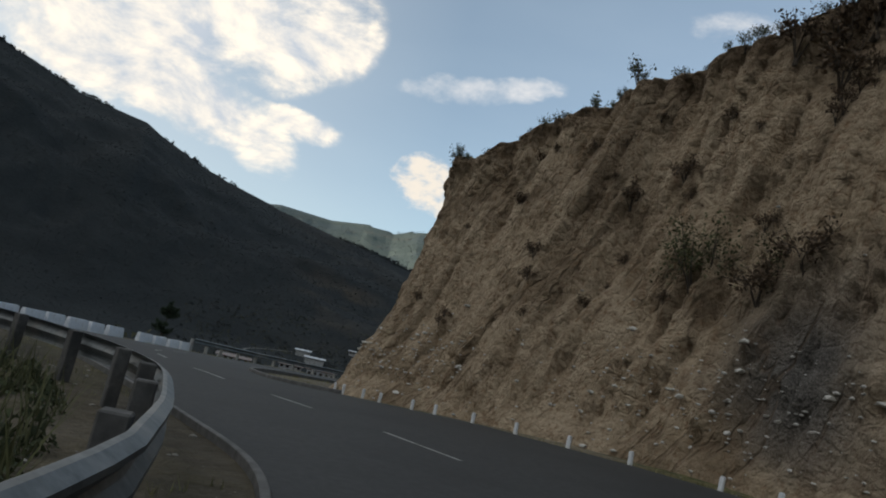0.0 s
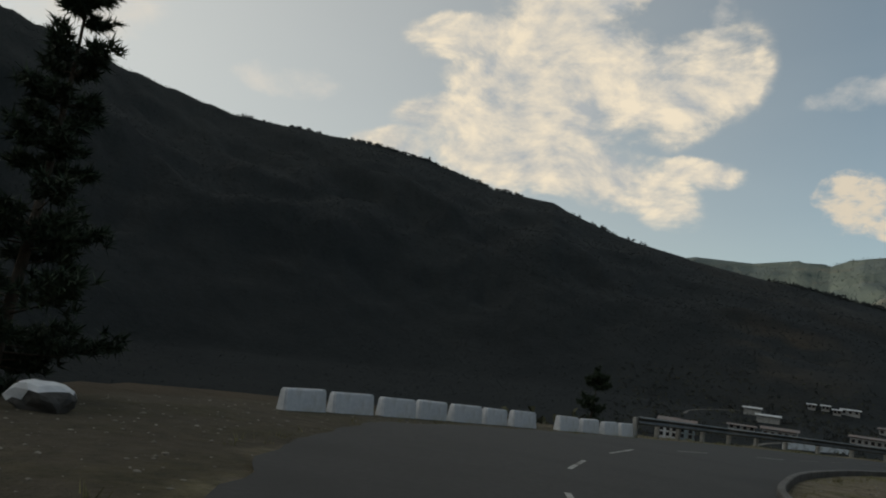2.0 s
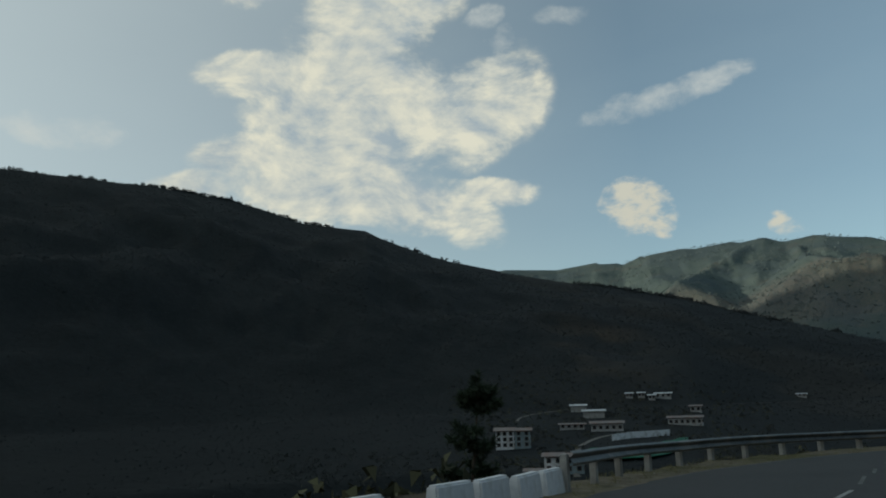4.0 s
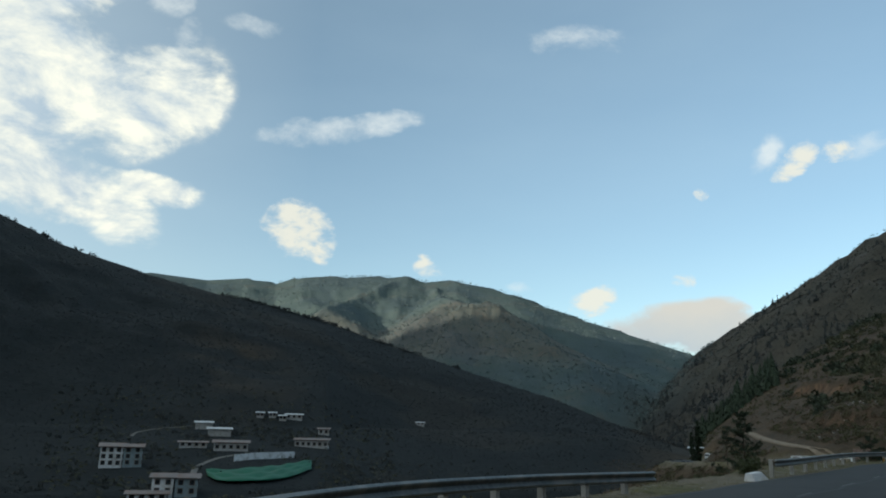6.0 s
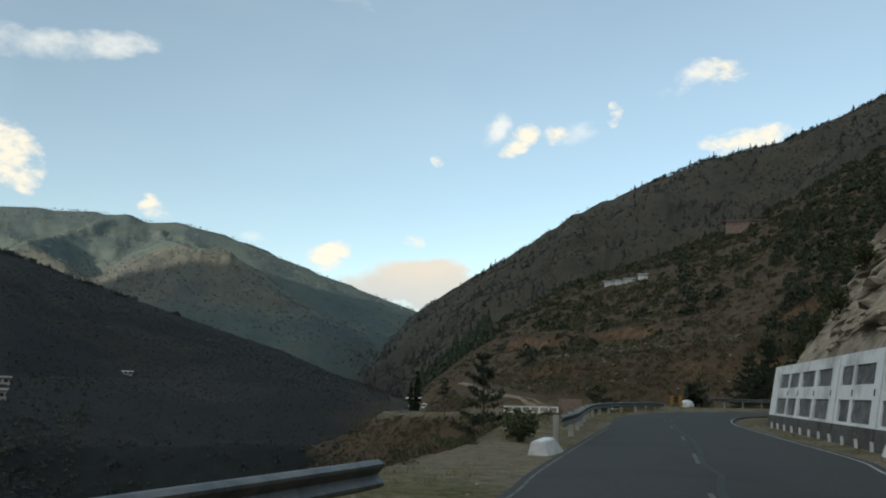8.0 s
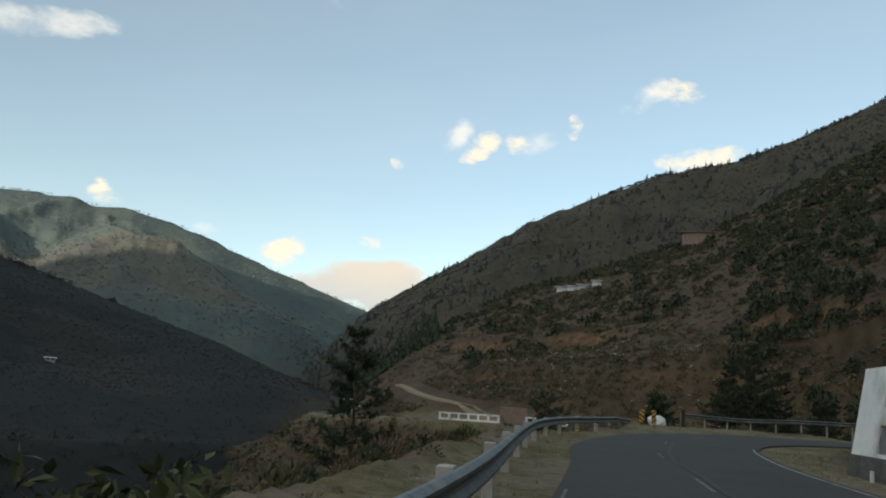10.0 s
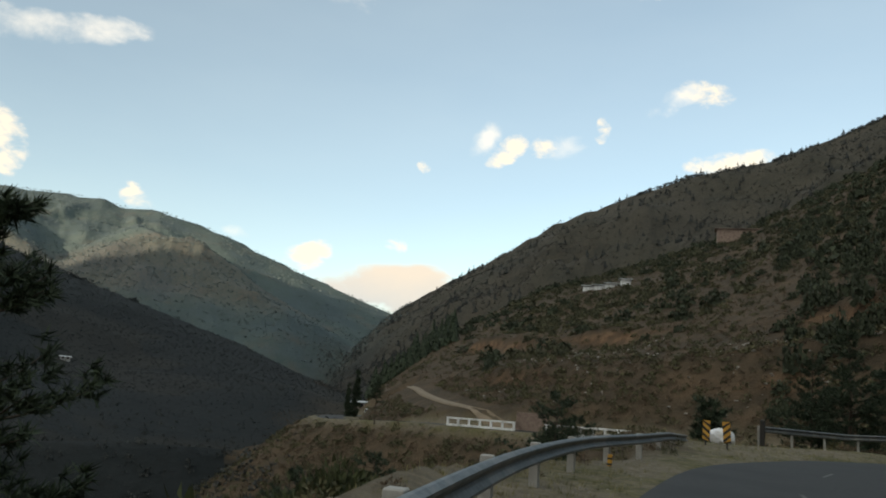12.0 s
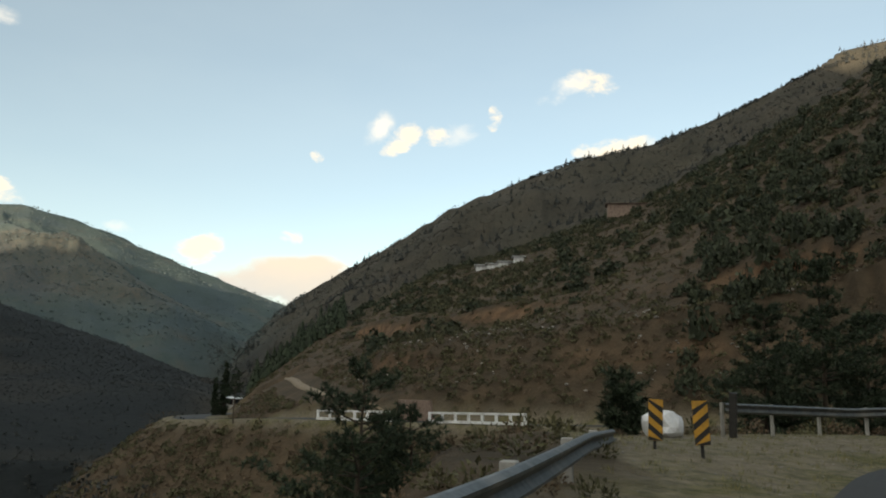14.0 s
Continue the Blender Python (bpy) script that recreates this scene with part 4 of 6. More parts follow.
def leaf_cloud(centres, size, g, per=1):
    """Small bent leaves (two triangles each) round the centres; returns verts, quads."""
    n = len(centres)
    a = g.normal(size=(n, 3))
    a /= np.linalg.norm(a, axis=1)[:, None]
    b = np.cross(a, g.normal(size=(n, 3)))
    b /= np.linalg.norm(b, axis=1)[:, None] + 1e-9
    s = size * g.uniform(0.6, 1.4, (n, 1))
    p = np.stack([centres - a * s, centres + b * s * 0.45, centres + a * s, centres - b * s * 0.45 + np.cross(a, b) * s * 0.25], 1)
    return p.reshape(-1, 3), np.arange(n * 4).reshape(n, 4)


def tube(points, radii, sides=6):
    """A tapered stem through the points."""
    pts, ring = np.array(points, float), []
    for i, (p, r) in enumerate(zip(pts, radii)):
        w = pts[min(i + 1, len(pts) - 1)] - pts[max(i - 1, 0)]
        w = w / (np.linalg.norm(w) + 1e-9)
        u = np.cross(w, (0.3, 0.9, 0.2))
        u /= np.linalg.norm(u) + 1e-9
        v = np.cross(w, u)
        t = np.linspace(0, 2 * math.pi, sides, endpoint=False)[:, None]
        ring.append(p + r * (np.cos(t) * u + np.sin(t) * v))
    return np.vstack(ring), grid_faces(len(pts), sides, True)


def joined(pieces):
    vs, fs, n = [], [], 0
    for v, f in pieces:
        vs.append(v)
        fs.append(f + n)
        n += len(v)
    return np.vstack(vs), np.vstack(fs)


def pine(h, seed, spread=0.26, bare=0.12, tufts=7, mat=None, needle=0.20):
    """A long-needled pine: trunk, whorls of rising limbs, and pompoms of needles on the twigs. Returns the thing at the origin."""
    g = rng(seed)
    thing = new("pine_tree")
    lean = g.normal(0, 0.02, 2)
    bend = g.normal(0, 0.012, 2) * h
    axis = lambda z: np.array((lean[0] * z + bend[0] * math.sin(z / h * 4), lean[1] * z + bend[1] * math.sin(z / h * 3), z))
    wood = [tube([axis(z) for z in np.linspace(-0.4, h, 14)], np.linspace(h * 0.017, 0.012, 14), 7)]
    cent, aim = [], []
    z = h * bare
    while z < h * 0.97:
        k = (z - h * bare) / (h * (1 - bare))
        reach = h * spread * (1 - k) ** 0.8 * (0.6 + 0.4 * min(1.0, 4 * k + 0.25)) * g.uniform(0.7, 1.15) + 0.18
        first = g.uniform(0, 2 * math.pi)
        n = int(g.integers(4, 7))
        for i in range(n):
            a = first + i * 2 * math.pi / n + g.normal(0, 0.25)
            r = reach * g.uniform(0.5, 1.12)
            p0 = axis(min(h * 0.97, z + g.normal(0, 0.03) * h))
            tip = p0 + np.array((math.cos(a) * r, math.sin(a) * r, r * (0.10 + 0.50 * k + g.normal(0, 0.16))))
            mid = (p0 + tip) / 2 + np.array((0, 0, -0.07 * r))
            wood.append(tube([p0, mid, tip], [0.018 + 0.007 * r, 0.013, 0.006], 4))
            out = np.array((math.cos(a), math.sin(a), 0.0))
            across = np.array((-math.sin(a), math.cos(a), 0.0))
            m = max(3, int(tufts * r / (h * spread) + 2))
            for j, q in enumerate(np.linspace(0.30, 1.0, m)):
                c = p0 * (1 - q) ** 2 + 2 * mid * q * (1 - q) + tip * q ** 2
                for turn in ((-1, 1) if q < 0.9 else (0,)):
                    d = out * 0.7 + across * turn * g.uniform(0.6, 1.1) + np.array((0, 0, 0.25 + 0.2 * g.uniform()))
                    d /= np.linalg.norm(d)
                    ln = (0.30 * r * (1.1 - q) + 0.10) * abs(turn) * g.uniform(0.6, 1.2)
                    cent.append(c + d * ln + g.normal(0, 0.05 * r + 0.02, 3))
                    aim.append(d)
                    if ln > 0.5 * needle:
                        cent.append(c + d * ln * 0.5 + g.normal(0, 0.03, 3))
                        aim.append(d)
        z += h * 0.042 * g.uniform(0.8, 1.3) + 0.10
    cent, aim = np.array(cent + [axis(h)]), np.array(aim + [np.array((0, 0, 1.0))])
    n = 20
    c, w = np.repeat(cent, n, 0), np.repeat(aim, n, 0)
    d = g.normal(size=c.shape) + w * 0.9 + np.array((0, 0, 0.25))
    d /= np.linalg.norm(d, axis=1)[:, None]
    side = np.cross(d, g.normal(size=c.shape))
    side /= np.linalg.norm(side, axis=1)[:, None] + 1e-9
    ln = needle * g.uniform(0.6, 1.25, (len(c), 1))
    c = c + g.normal(0, 0.02, c.shape)
    tri = np.stack([c - side * ln * 0.09, c + side * ln * 0.09, c + d * ln], 1).reshape(-1, 3)
    v, f = joined(wood)
    array_mesh("trunk", v, f, BARK, True, thing)
    array_mesh("crown", tri, np.arange(len(tri)).reshape(-1, 3), mat or NEEDLE, False, thing)
    return thing


def bush(name, h, w, leaves, seed, mat, stems=7, leaf=0.05, open_crown=0.5):
    """A shrub of forked stems with leaves about their upper parts."""
    g = rng(seed)
    thing = new(name)
    wood, cent = [], []
    for i in range(stems):
        a, out = g.uniform(0, 2 * math.pi), g.uniform(0.15, 1.0) * w / 2
        top = np.array((math.cos(a) * out, math.sin(a) * out, h * g.uniform(0.6, 1.0) * (1 - 0.3 * out / w)))
        mid = top * np.array((0.35, 0.35, 0.5)) + g.normal(0, 0.04 * h, 3)
        root = np.array((g.normal(0, 0.03), g.normal(0, 0.03), -0.12))
        wood.append(tube([root, mid, top], [0.012 * h + 0.006, 0.008 * h + 0.004, 0.003], 5))
        for _ in range(3):
            tip = mid + (top - mid) * g.uniform(0.2, 0.8) + np.clip(g.normal(0, 0.12 * w, 3), -0.2 * w, 0.2 * w)
            fork = mid + (top - mid) * 0.2
            wood.append(tube([fork, (fork + tip) / 2 + g.normal(0, 0.02 * h, 3), tip], [0.006 * h + 0.003, 0.004, 0.002], 4))
            cent.append((fork, tip))
        cent.append((mid, top))
    k = g.integers(0, len(cent), leaves)
    t = g.uniform(open_crown, 1.08, (leaves, 1))
    p = np.array([cent[i][0] for i in k]) * (1 - t) + np.array([cent[i][1] for i in k]) * t + np.clip(g.normal(0, 0.034 * (w + h), (leaves, 3)), -0.055 * (w + h), 0.055 * (w + h))
    v, f = joined(wood)
    array_mesh("stem", v, f, BARK, True, thing)
    v, f = leaf_cloud(p, leaf, g)
    array_mesh("foliage", v, f, mat, False, thing)
    return thing


def ground_at(x, y):
    return float(height(np.array([x], float), np.array([y], float))[0])


def planted(thing, spots, label, category, group, sink=0.05):
    """Sets the thing and its copies at (x, y, scale, height or None)."""
    tagged(thing, label, category, group)
    for i, (x, y, s, z) in enumerate(spots):
        m = pose(x, y, (ground_at(x, y) if z is None else z) - sink, 0, 0, (x * 77 + y * 31) % 360)
        ob = thing if i == 0 else copy_thing(thing, m)
        ob.matrix_basis = m
        ob.scale = (s, s, s)


planted(pine(9.5, 5, 0.31, 0.08, 9, needle=0.19), [(23.4, 91.2, 1.03, -6.3)], "dark green pine tree on the bank below the road", "pine tree", "")
planted(pine(10, 8, 0.36, 0.05, 8, needle=0.24), [(70.6, 106.4, 1.0, None), (74.2, 105.6, 1.1, None), (72.5, 109.5, 1.05, None), (79, 104.5, 1.2, None), (85, 107, 1.25, None), (77, 111, 1.3, None), (83, 101, 1.2, None), (75.5, 102.5, 0.9, None)], "dark dense conifer beyond the bend", "conifer tree", "conifers beyond the bend")
planted(pine(6, 11, 0.36, 0.02, 9), [(78.1, 121.7, (2.8 - ground_at(78.1, 121.7)) / 6, None), (92, 140, 0.9, None), (99, 150, 0.8, None)], "small bushy dark green conifer beside the lower road", "conifer tree", "small conifers")
planted(pine(12, 14, 0.19, 0.06, 12, needle=0.27), [(-16.5, 21.45, 0.76, -1.2), (-14.2, 47.0, 0.72, -6.0)], "tall dark pine at the edge of the drop", "pine tree", "pines at the drop")
planted(pine(10, 41, 0.11, 0.02, 6, needle=0.4), [(111.5, 257, 0.85, None), (114.3, 258.5, 1.2, None)], "tall narrow dark cypress beside the lower road", "cypress tree", "cypresses")
planted(pine(8.5, 43, 0.22, 0.52, 7), [(90.3, 203.5, 1.0, None)], "thin leaning tree with a bare trunk below the lower road", "tree", "")
planted(pine(7.5, 17, 0.52, 0.06, 11, needle=0.17), [(46.0, 106.1, 0.93, -4.9), (47.2, 105.6, 0.72, -4.3), (40.5, 112, 0.95, -8.5), (33, 104, 0.9, -8.0), (49.6, 110, 0.8, -5.4)], "dark green spreading pine in the gully below the rail", "pine tree", "gully pines")
planted(bush("gully_shrub", 2.6, 3.0, 9000, 18, LEAF, 20, 0.055, 0.15), [(38.6, 104.8, 0.8, None), (43.2, 104.6, 0.7, None), (48.2, 108.6, 0.9, None), (52.4, 112, 1.0, None)], "dark leafy shrub on the bank below the rail", "shrub", "gully shrubs")
planted(bush("roadside_shrub", 2.5, 2.9, 1700, 21, OLIVE, 9, 0.05, 0.30), [(6.75, 17.55, 1.0, 4.45), (8.0, 16.0, 0.75, 4.5)], "green leafy shrub growing out of the earth cutting", "shrub", "shrubs on the cutting")
CUT_BRUSH = bush("dry_shrub", 1.0, 1.2, 420, 23, DRY_BUSH, 9, 0.05, 0.3)


def on_cut(i_y, up):
    """A place on the cutting: by the foot's y and the share of its height."""
    p = CUT_AT[int(np.argmin(np.abs(CUT_Y - i_y))), int(np.argmin(np.abs(CUT_UP - up)))]
    return float(p[0]), float(p[1]), float(p[2])


brush_spots = []
for yy, up, s in ((13, .74, 1.0), (14.5, .72, .7), (19, .62, .9), (21, .5, .7), (17.6, .66, .8), (23.6, .28, .6), (10.5, .86, 1.5), (9.5, .8, 1.3), (15.5, .5, .6), (12, .45, .7), (11, .3, .6), (19.5, .8, .7), (16.8, .8, .6), (22.3, .7, .6)):
    x, y, z = on_cut(yy, up)
    brush_spots.append((x, y, s, z))
for yy, up, s in ((14.2, .90, 2.4), (15.0, .86, 2.0), (13.4, .84, 2.2), (14.6, .78, 1.8), (12.6, .92, 2.4), (13.8, .96, 2.0), (15.8, .92, 1.5), (15.2, .34, 1.3), (14.4, .40, 1.4)):
    x, y, z = on_cut(yy, up)
    brush_spots.append((x, y, s, z))
spread = rng(24)
for k in range(80):
    x, y, z = on_cut(float(spread.uniform(0, 15.5)), float(1.04 - abs(spread.normal(0, 0.14))))
    brush_spots.append((x, y, float(spread.uniform(0.5, 1.4)), z))
for k in range(34):
    x, y, z = on_cut(float(spread.uniform(7, 25)), float(spread.uniform(0.25, 0.92)))
    brush_spots.append((x, y, float(spread.uniform(0.25, 0.6)), z))
planted(CUT_BRUSH, brush_spots, "dry brown shrub clinging to the earth cutting", "shrub", "dry shrubs on the cutting", 0.12)
top_spots = []
for k, (yy, s) in enumerate(((26.4, .8), (25.2, .5), (24, .7), (22.6, .5), (21.2, .9), (20.4, .8), (19.6, 1.0), (18.8, .7), (17.8, .9), (16.9, .6), (16.2, .6), (13.6, 1.6), (12.9, 1.3), (12.2, 1.5), (11.4, 1.2))):
    x, y, z = on_cut(yy, 1.0 + 0.012 * (k % 3))
    top_spots.append((x, y, s, z))
for k in range(30):
    x, y, z = on_cut(float(spread.uniform(9, 27)), 1.0)
    top_spots.append((x, y, float(spread.uniform(0.25, 0.6)), z))
planted(bush("sparse_shrub", 1.0, 1.2, 260, 29, LEAF, 8, 0.05, 0.5), top_spots, "sparse dark shrub on the rim of the cutting", "shrub", "shrubs on the rim", 0.2)
planted(bush("verge_shrub", 0.62, 0.9, 900, 33, LEAF, 16, 0.045, 0.15), [(10.8, 71.6, 1.3, None), (11.6, 72.6, 1.5, None), (-4.9, 6.4, 1.1, None), (-5.8, 7.6, 1.2, None)],
        "leafy green weeds behind the guard rail", "shrub", "weeds behind the rail")


# ---- scattered cover ----
def clump(n, seed, tall=1.0, cone=False, leaf=0.24):
    """A tuft of bent leaf triangles, unit size."""
    g = rng(seed)
    if cone:
        z = g.uniform(0.05, 1.0, n) ** 1.15
        r = (1.02 - z) * 0.36 * g.uniform(0.5, 1.0, n)
        a = g.uniform(0, 2 * math.pi, n)
        c = np.stack([np.cos(a) * r, np.sin(a) * r, z], 1)
        out = np.stack([np.cos(a), np.sin(a), -0.55 * np.ones(n)], 1)
        side = np.stack([-np.sin(a), np.cos(a), np.zeros(n)], 1)
        s = (0.05 + 0.10 * (1 - z))[:, None] * (70 / n) ** 0.3
        return np.stack([c - side * s * 0.7 + out * s * .3, c + side * s * 0.7 + out * s * .3, c + np.array((0, 0, 1)) * s * 0.9 - out * s * 0.3], 1).reshape(-1, 3)
    d = g.normal(size=(n, 3))
    d[:, 2] = np.abs(d[:, 2])
    d /= np.linalg.norm(d, axis=1)[:, None]
    c = d * g.uniform(0.25, 0.55, (n, 1)) * np.array((1, 1, tall))
    u = g.normal(size=(n, 3))
    u /= np.linalg.norm(u, axis=1)[:, None]
    v = np.cross(u, d)
    s = leaf
    return np.stack([c - u * s, c + u * s, c + v * s * 1.2 + d * 0.1], 1).reshape(-1, 3)


def scatter(name, x, y, size, tris, seed, mat, label, category, z=None, stretch=1.0, cone=False, leaf=0.24):
    """Many tufts on the ground as one mesh."""
    g = rng(seed)
    z = height(x.copy(), y.copy()) if z is None else z
    kinds = [clump(tris, seed + k, 1.0, cone, leaf) for k in range(5)]
    which = g.integers(0, 5, len(x))
    a = g.uniform(0, 2 * math.pi, len(x))
    tall = g.uniform(0.75, 1.3, len(x)) * stretch
    out = []
    for k in range(5):
        m = which == k
        t = kinds[k]
        c, s = np.cos(a[m])[:, None], np.sin(a[m])[:, None]
        px = (t[None, :, 0] * c - t[None, :, 1] * s) * size[m][:, None] + x[m][:, None]
        py = (t[None, :, 0] * s + t[None, :, 1] * c) * size[m][:, None] + y[m][:, None]
        pz = t[None, :, 2] * (size[m] * tall[m])[:, None] + z[m][:, None] - 0.08 * size[m][:, None]
        out.append(np.stack([px, py, pz], -1).reshape(-1, 3))
    v = np.vstack(out)
    ob = array_mesh(name, v, np.arange(len(v)).reshape(-1, 3), mat)
    return tagged(ob, label, category, kind="stuff")


def wedge(n, seed, eye, b0, b1, r0, r1, patch=60.0, sparse=0.0, power=1.0):
    """Random spots between two bearings and distances from eye, in patches."""
    g = rng(seed)
    b = np.radians(g.uniform(b0, b1, n * 3))
    r = r0 + (r1 - r0) * g.uniform(0, 1, n * 3) ** power
    x, y = eye[0] + r * np.sin(b), eye[1] + r * np.cos(b)
    keep = fbm(x / patch, y / patch, 4, seed) + g.uniform(-0.5, 0.5, len(x)) > sparse
    x, y = x[keep][:n], y[keep][:n]
    return x, y, g


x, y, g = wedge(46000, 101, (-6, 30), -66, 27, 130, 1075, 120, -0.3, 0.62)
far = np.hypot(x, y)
scatter("shaded_forest", x, y, g.uniform(0.9, 2.0, len(x)) * np.clip(far / 600, 0.7, 1.25), 7, 101, SHADED_FOREST, "dark dense scrub forest covering the shaded mountain side", "forest")
x, y, g = wedge(17000, 102, (20, 75), 24, 76, 700, 1520, 120, -0.05)
scatter("mountain_scrub", x, y, g.uniform(2.2, 5, len(x)), 9, 102, DIST_WOOD, "dark scattered trees on the far brown mountain side", "forest")
x, y, g = wedge(6000, 182, (20, 75), 24, 76, 720, 1500, 90, 0.1)
scatter("mountain_trees", x, y, g.uniform(2.5, 5.5, len(x)), 10, 182, SHADED_FOREST, "small dark trees dotted over the far mountain side", "forest")
x, y, g = wedge(1500, 183, (20, 75), 24, 80, 720, 1500, 110, 0.12)
scatter("mountain_conifers", x, y, g.uniform(7, 14, len(x)), 36, 183, SHADED_FOREST, "tall dark conifers standing out on the far mountain side", "conifers", cone=True)
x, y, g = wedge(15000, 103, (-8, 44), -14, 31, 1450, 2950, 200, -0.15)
scatter("distant_forest", x, y, g.uniform(4, 10, len(x)), 6, 103, HAZED_WOOD, "distant forest patches on the sunlit mountain", "forest")


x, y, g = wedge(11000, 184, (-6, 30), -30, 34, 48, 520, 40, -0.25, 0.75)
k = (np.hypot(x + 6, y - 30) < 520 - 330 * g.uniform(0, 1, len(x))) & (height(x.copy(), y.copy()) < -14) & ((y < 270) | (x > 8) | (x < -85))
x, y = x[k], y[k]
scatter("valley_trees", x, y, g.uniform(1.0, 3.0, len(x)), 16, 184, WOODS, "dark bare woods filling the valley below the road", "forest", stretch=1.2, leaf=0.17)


def off_road(x, y, gap):
    d = np.minimum(line_distance(x, y, ROAD_LEFT[::4]), line_distance(x, y, ROAD_RIGHT[::4]))
    on = inside(x, y, np.vstack([ROAD_LEFT[::4], ROAD_RIGHT[::-4]]))
    return (d > gap) & ~on


TRACK = spline([(108.4, 180.5), (107.1, 187), (106.8, 192), (108.4, 204), (113, 218), (120, 234.5), (127.5, 250), (133, 263)], 1.0)


def off_track(x, y):
    return line_distance(x, y, TRACK) > 4.2


x, y, g = wedge(9500, 104, (30, 86), 22, 95, 58, 480, 40, -0.05, 0.8)
k = off_road(x, y, 3.0) & off_track(x, y)
x, y = x[k], y[k]
scatter("hillside_scrub", x, y, g.uniform(0.45, 1.0, len(x)) ** 1.6 * 2.3, 32, 104, FAR_LEAF, "olive green scrub bushes on the brown hillside", "scrub", leaf=0.15)
x, y, g = wedge(17000, 105, (30, 86), 20, 95, 55, 480, 30, -0.2, 0.75)
k = off_road(x, y, 2.5) & off_track(x, y)
x, y = x[k], y[k]
scatter("hillside_brush", x, y, g.uniform(0.35, 1.0, len(x)) ** 1.4 * 1.3, 20, 105, FAR_BRUSH, "dry reddish brown brush on the hillside", "brush", leaf=0.15)
x, y, g = wedge(1900, 146, (30, 86), 38, 95, 150, 470, 45, 0.0, 0.7)
k = np.hypot(x - 268, y - 320) > 22
x, y = x[k], y[k]
scatter("hillside_trees", x, y, g.uniform(1.4, 3.8, len(x)), 80, 146, HILL_TREE, "dark green trees along the crest of the hill", "trees", stretch=1.2, leaf=0.15)
x, y, g = wedge(620, 147, (30, 86), 58, 90, 62, 330, 36, -0.15, 0.9)
k = off_road(x, y, 4.0)
x, y = x[k], y[k]
scatter("slope_trees", x, y, g.uniform(1.8, 4.5, len(x)), 170, 147, PINE_FAR, "dark trees crowding the slope above the bend", "trees", stretch=1.5, leaf=0.10)
x, y, g = wedge(650, 106, (30, 86), 34, 95, 150, 470, 70, 0.05, 0.55)
scatter("hillside_pines", x, y, g.uniform(2.5, 6.5, len(x)), 110, 106, PINE_FAR, "scattered dark pines standing on the hillside", "pines", stretch=1.15, leaf=0.12)
x, y, g = wedge(180, 107, (36, 92), 26.8, 33.5, 285, 345, 30, -0.2)
scatter("conifer_stand", x, y, g.uniform(5, 11, len(x)), 220, 107, NEEDLE, "dense dark conifer stand on the hill's nose", "conifers", cone=True)
# gully and banks below the road
g = rng(108)
x, y = g.uniform(-40, 130, 24000), g.uniform(40, 250, 24000)
d = np.minimum(line_distance(x, y, ROAD_LEFT[::4]), 99)
k = (off_road(x, y, 4.2) | (off_road(x, y, 2.1) & (line_distance(x, y, ROAD_RIGHT[::4]) > d) & (y > 58))) & (d < 60) & ~inside(x, y, HILL) & off_track(x, y)
for yard in YARDS:
    k &= ~inside(x, y, np.array(yard))
x, y, d = x[k], y[k], d[k]
close = np.hypot(x - 30, y - 95) < 48
half = rng(110).uniform(0, 1, len(x)) < 0.5
m = half & ~close
scatter("bank_brush", x[m], y[m], g.uniform(0.45, 1.5, m.sum()) * np.clip(d[m] / 6, 0.4, 1), 26, 108, FAR_BRUSH, "dry brown brush on the bank below the road", "brush", leaf=0.14)
m = ~half & ~close
scatter("bank_scrub", x[m], y[m], g.uniform(0.5, 2.0, m.sum()) * np.clip(d[m] / 6, 0.4, 1), 28, 109, FAR_LEAF, "green scrub on the bank below the road", "scrub", leaf=0.14)
m = half & close
scatter("bank_weeds", x[m], y[m], g.uniform(0.35, 1.0, m.sum()) * np.clip(d[m] / 6, 0.4, 1), 110, 111, FAR_BRUSH, "dry weeds on the bank just below the rail", "weeds", leaf=0.05)
m = ~half & close & (rng(113).uniform(0, 1, len(x)) < 0.5)
scatter("bank_shrubs", x[m], y[m], g.uniform(0.5, 1.5, m.sum()) * np.clip(d[m] / 6, 0.4, 1), 150, 112, FAR_LEAF, "leafy shrubs on the bank just below the rail", "shrubs", leaf=0.045)


# grass blades on the verges
def blades(name, x, y, seed, h, mat, label, wide=0.008):
    g = rng(seed)
    z = height(x.copy(), y.copy())
    n = 7
    c = np.repeat(np.stack([x, y, z - 0.02], 1), n, 0) + np.column_stack([g.normal(0, 0.05, (len(x) * n, 2)), np.zeros(len(x) * n)])
    a = g.uniform(0, 2 * math.pi, len(c))
    s = np.stack([np.cos(a), np.sin(a), np.zeros(len(c))], 1) * wide
    t = np.column_stack([g.normal(0, 0.35, (len(c), 2)), np.ones(len(c))]) * (h * g.uniform(0.4, 1.2, (len(c), 1)))
    v = np.stack([c - s, c + s, c + t], 1).reshape(-1, 3)
    return tagged(array_mesh(name, v, np.arange(len(v)).reshape(-1, 3), mat), label, "grass", kind="stuff")


g = rng(120)
x, y = g.uniform(-20, 66, 60000), g.uniform(0, 108, 60000)
d = np.minimum(line_distance(x, y, ROAD_LEFT[::4]), line_distance(x, y, ROAD_RIGHT[::4]))
k = off_road(x, y, 0.25) & ((d < 3.4) & (y > 45) | (d < 0.9) | inside(x, y, np.array(YARDS[1])) | inside(x, y, np.array(YARDS[2]))) & (fbm(x / 3, y / 3, 3, 8) + g.uniform(-.4, .4, len(x)) > 0.02)
blades("verge_grass", x[k], y[k], 121, 0.13, GRASS, "short dry grass on the gravel verges")


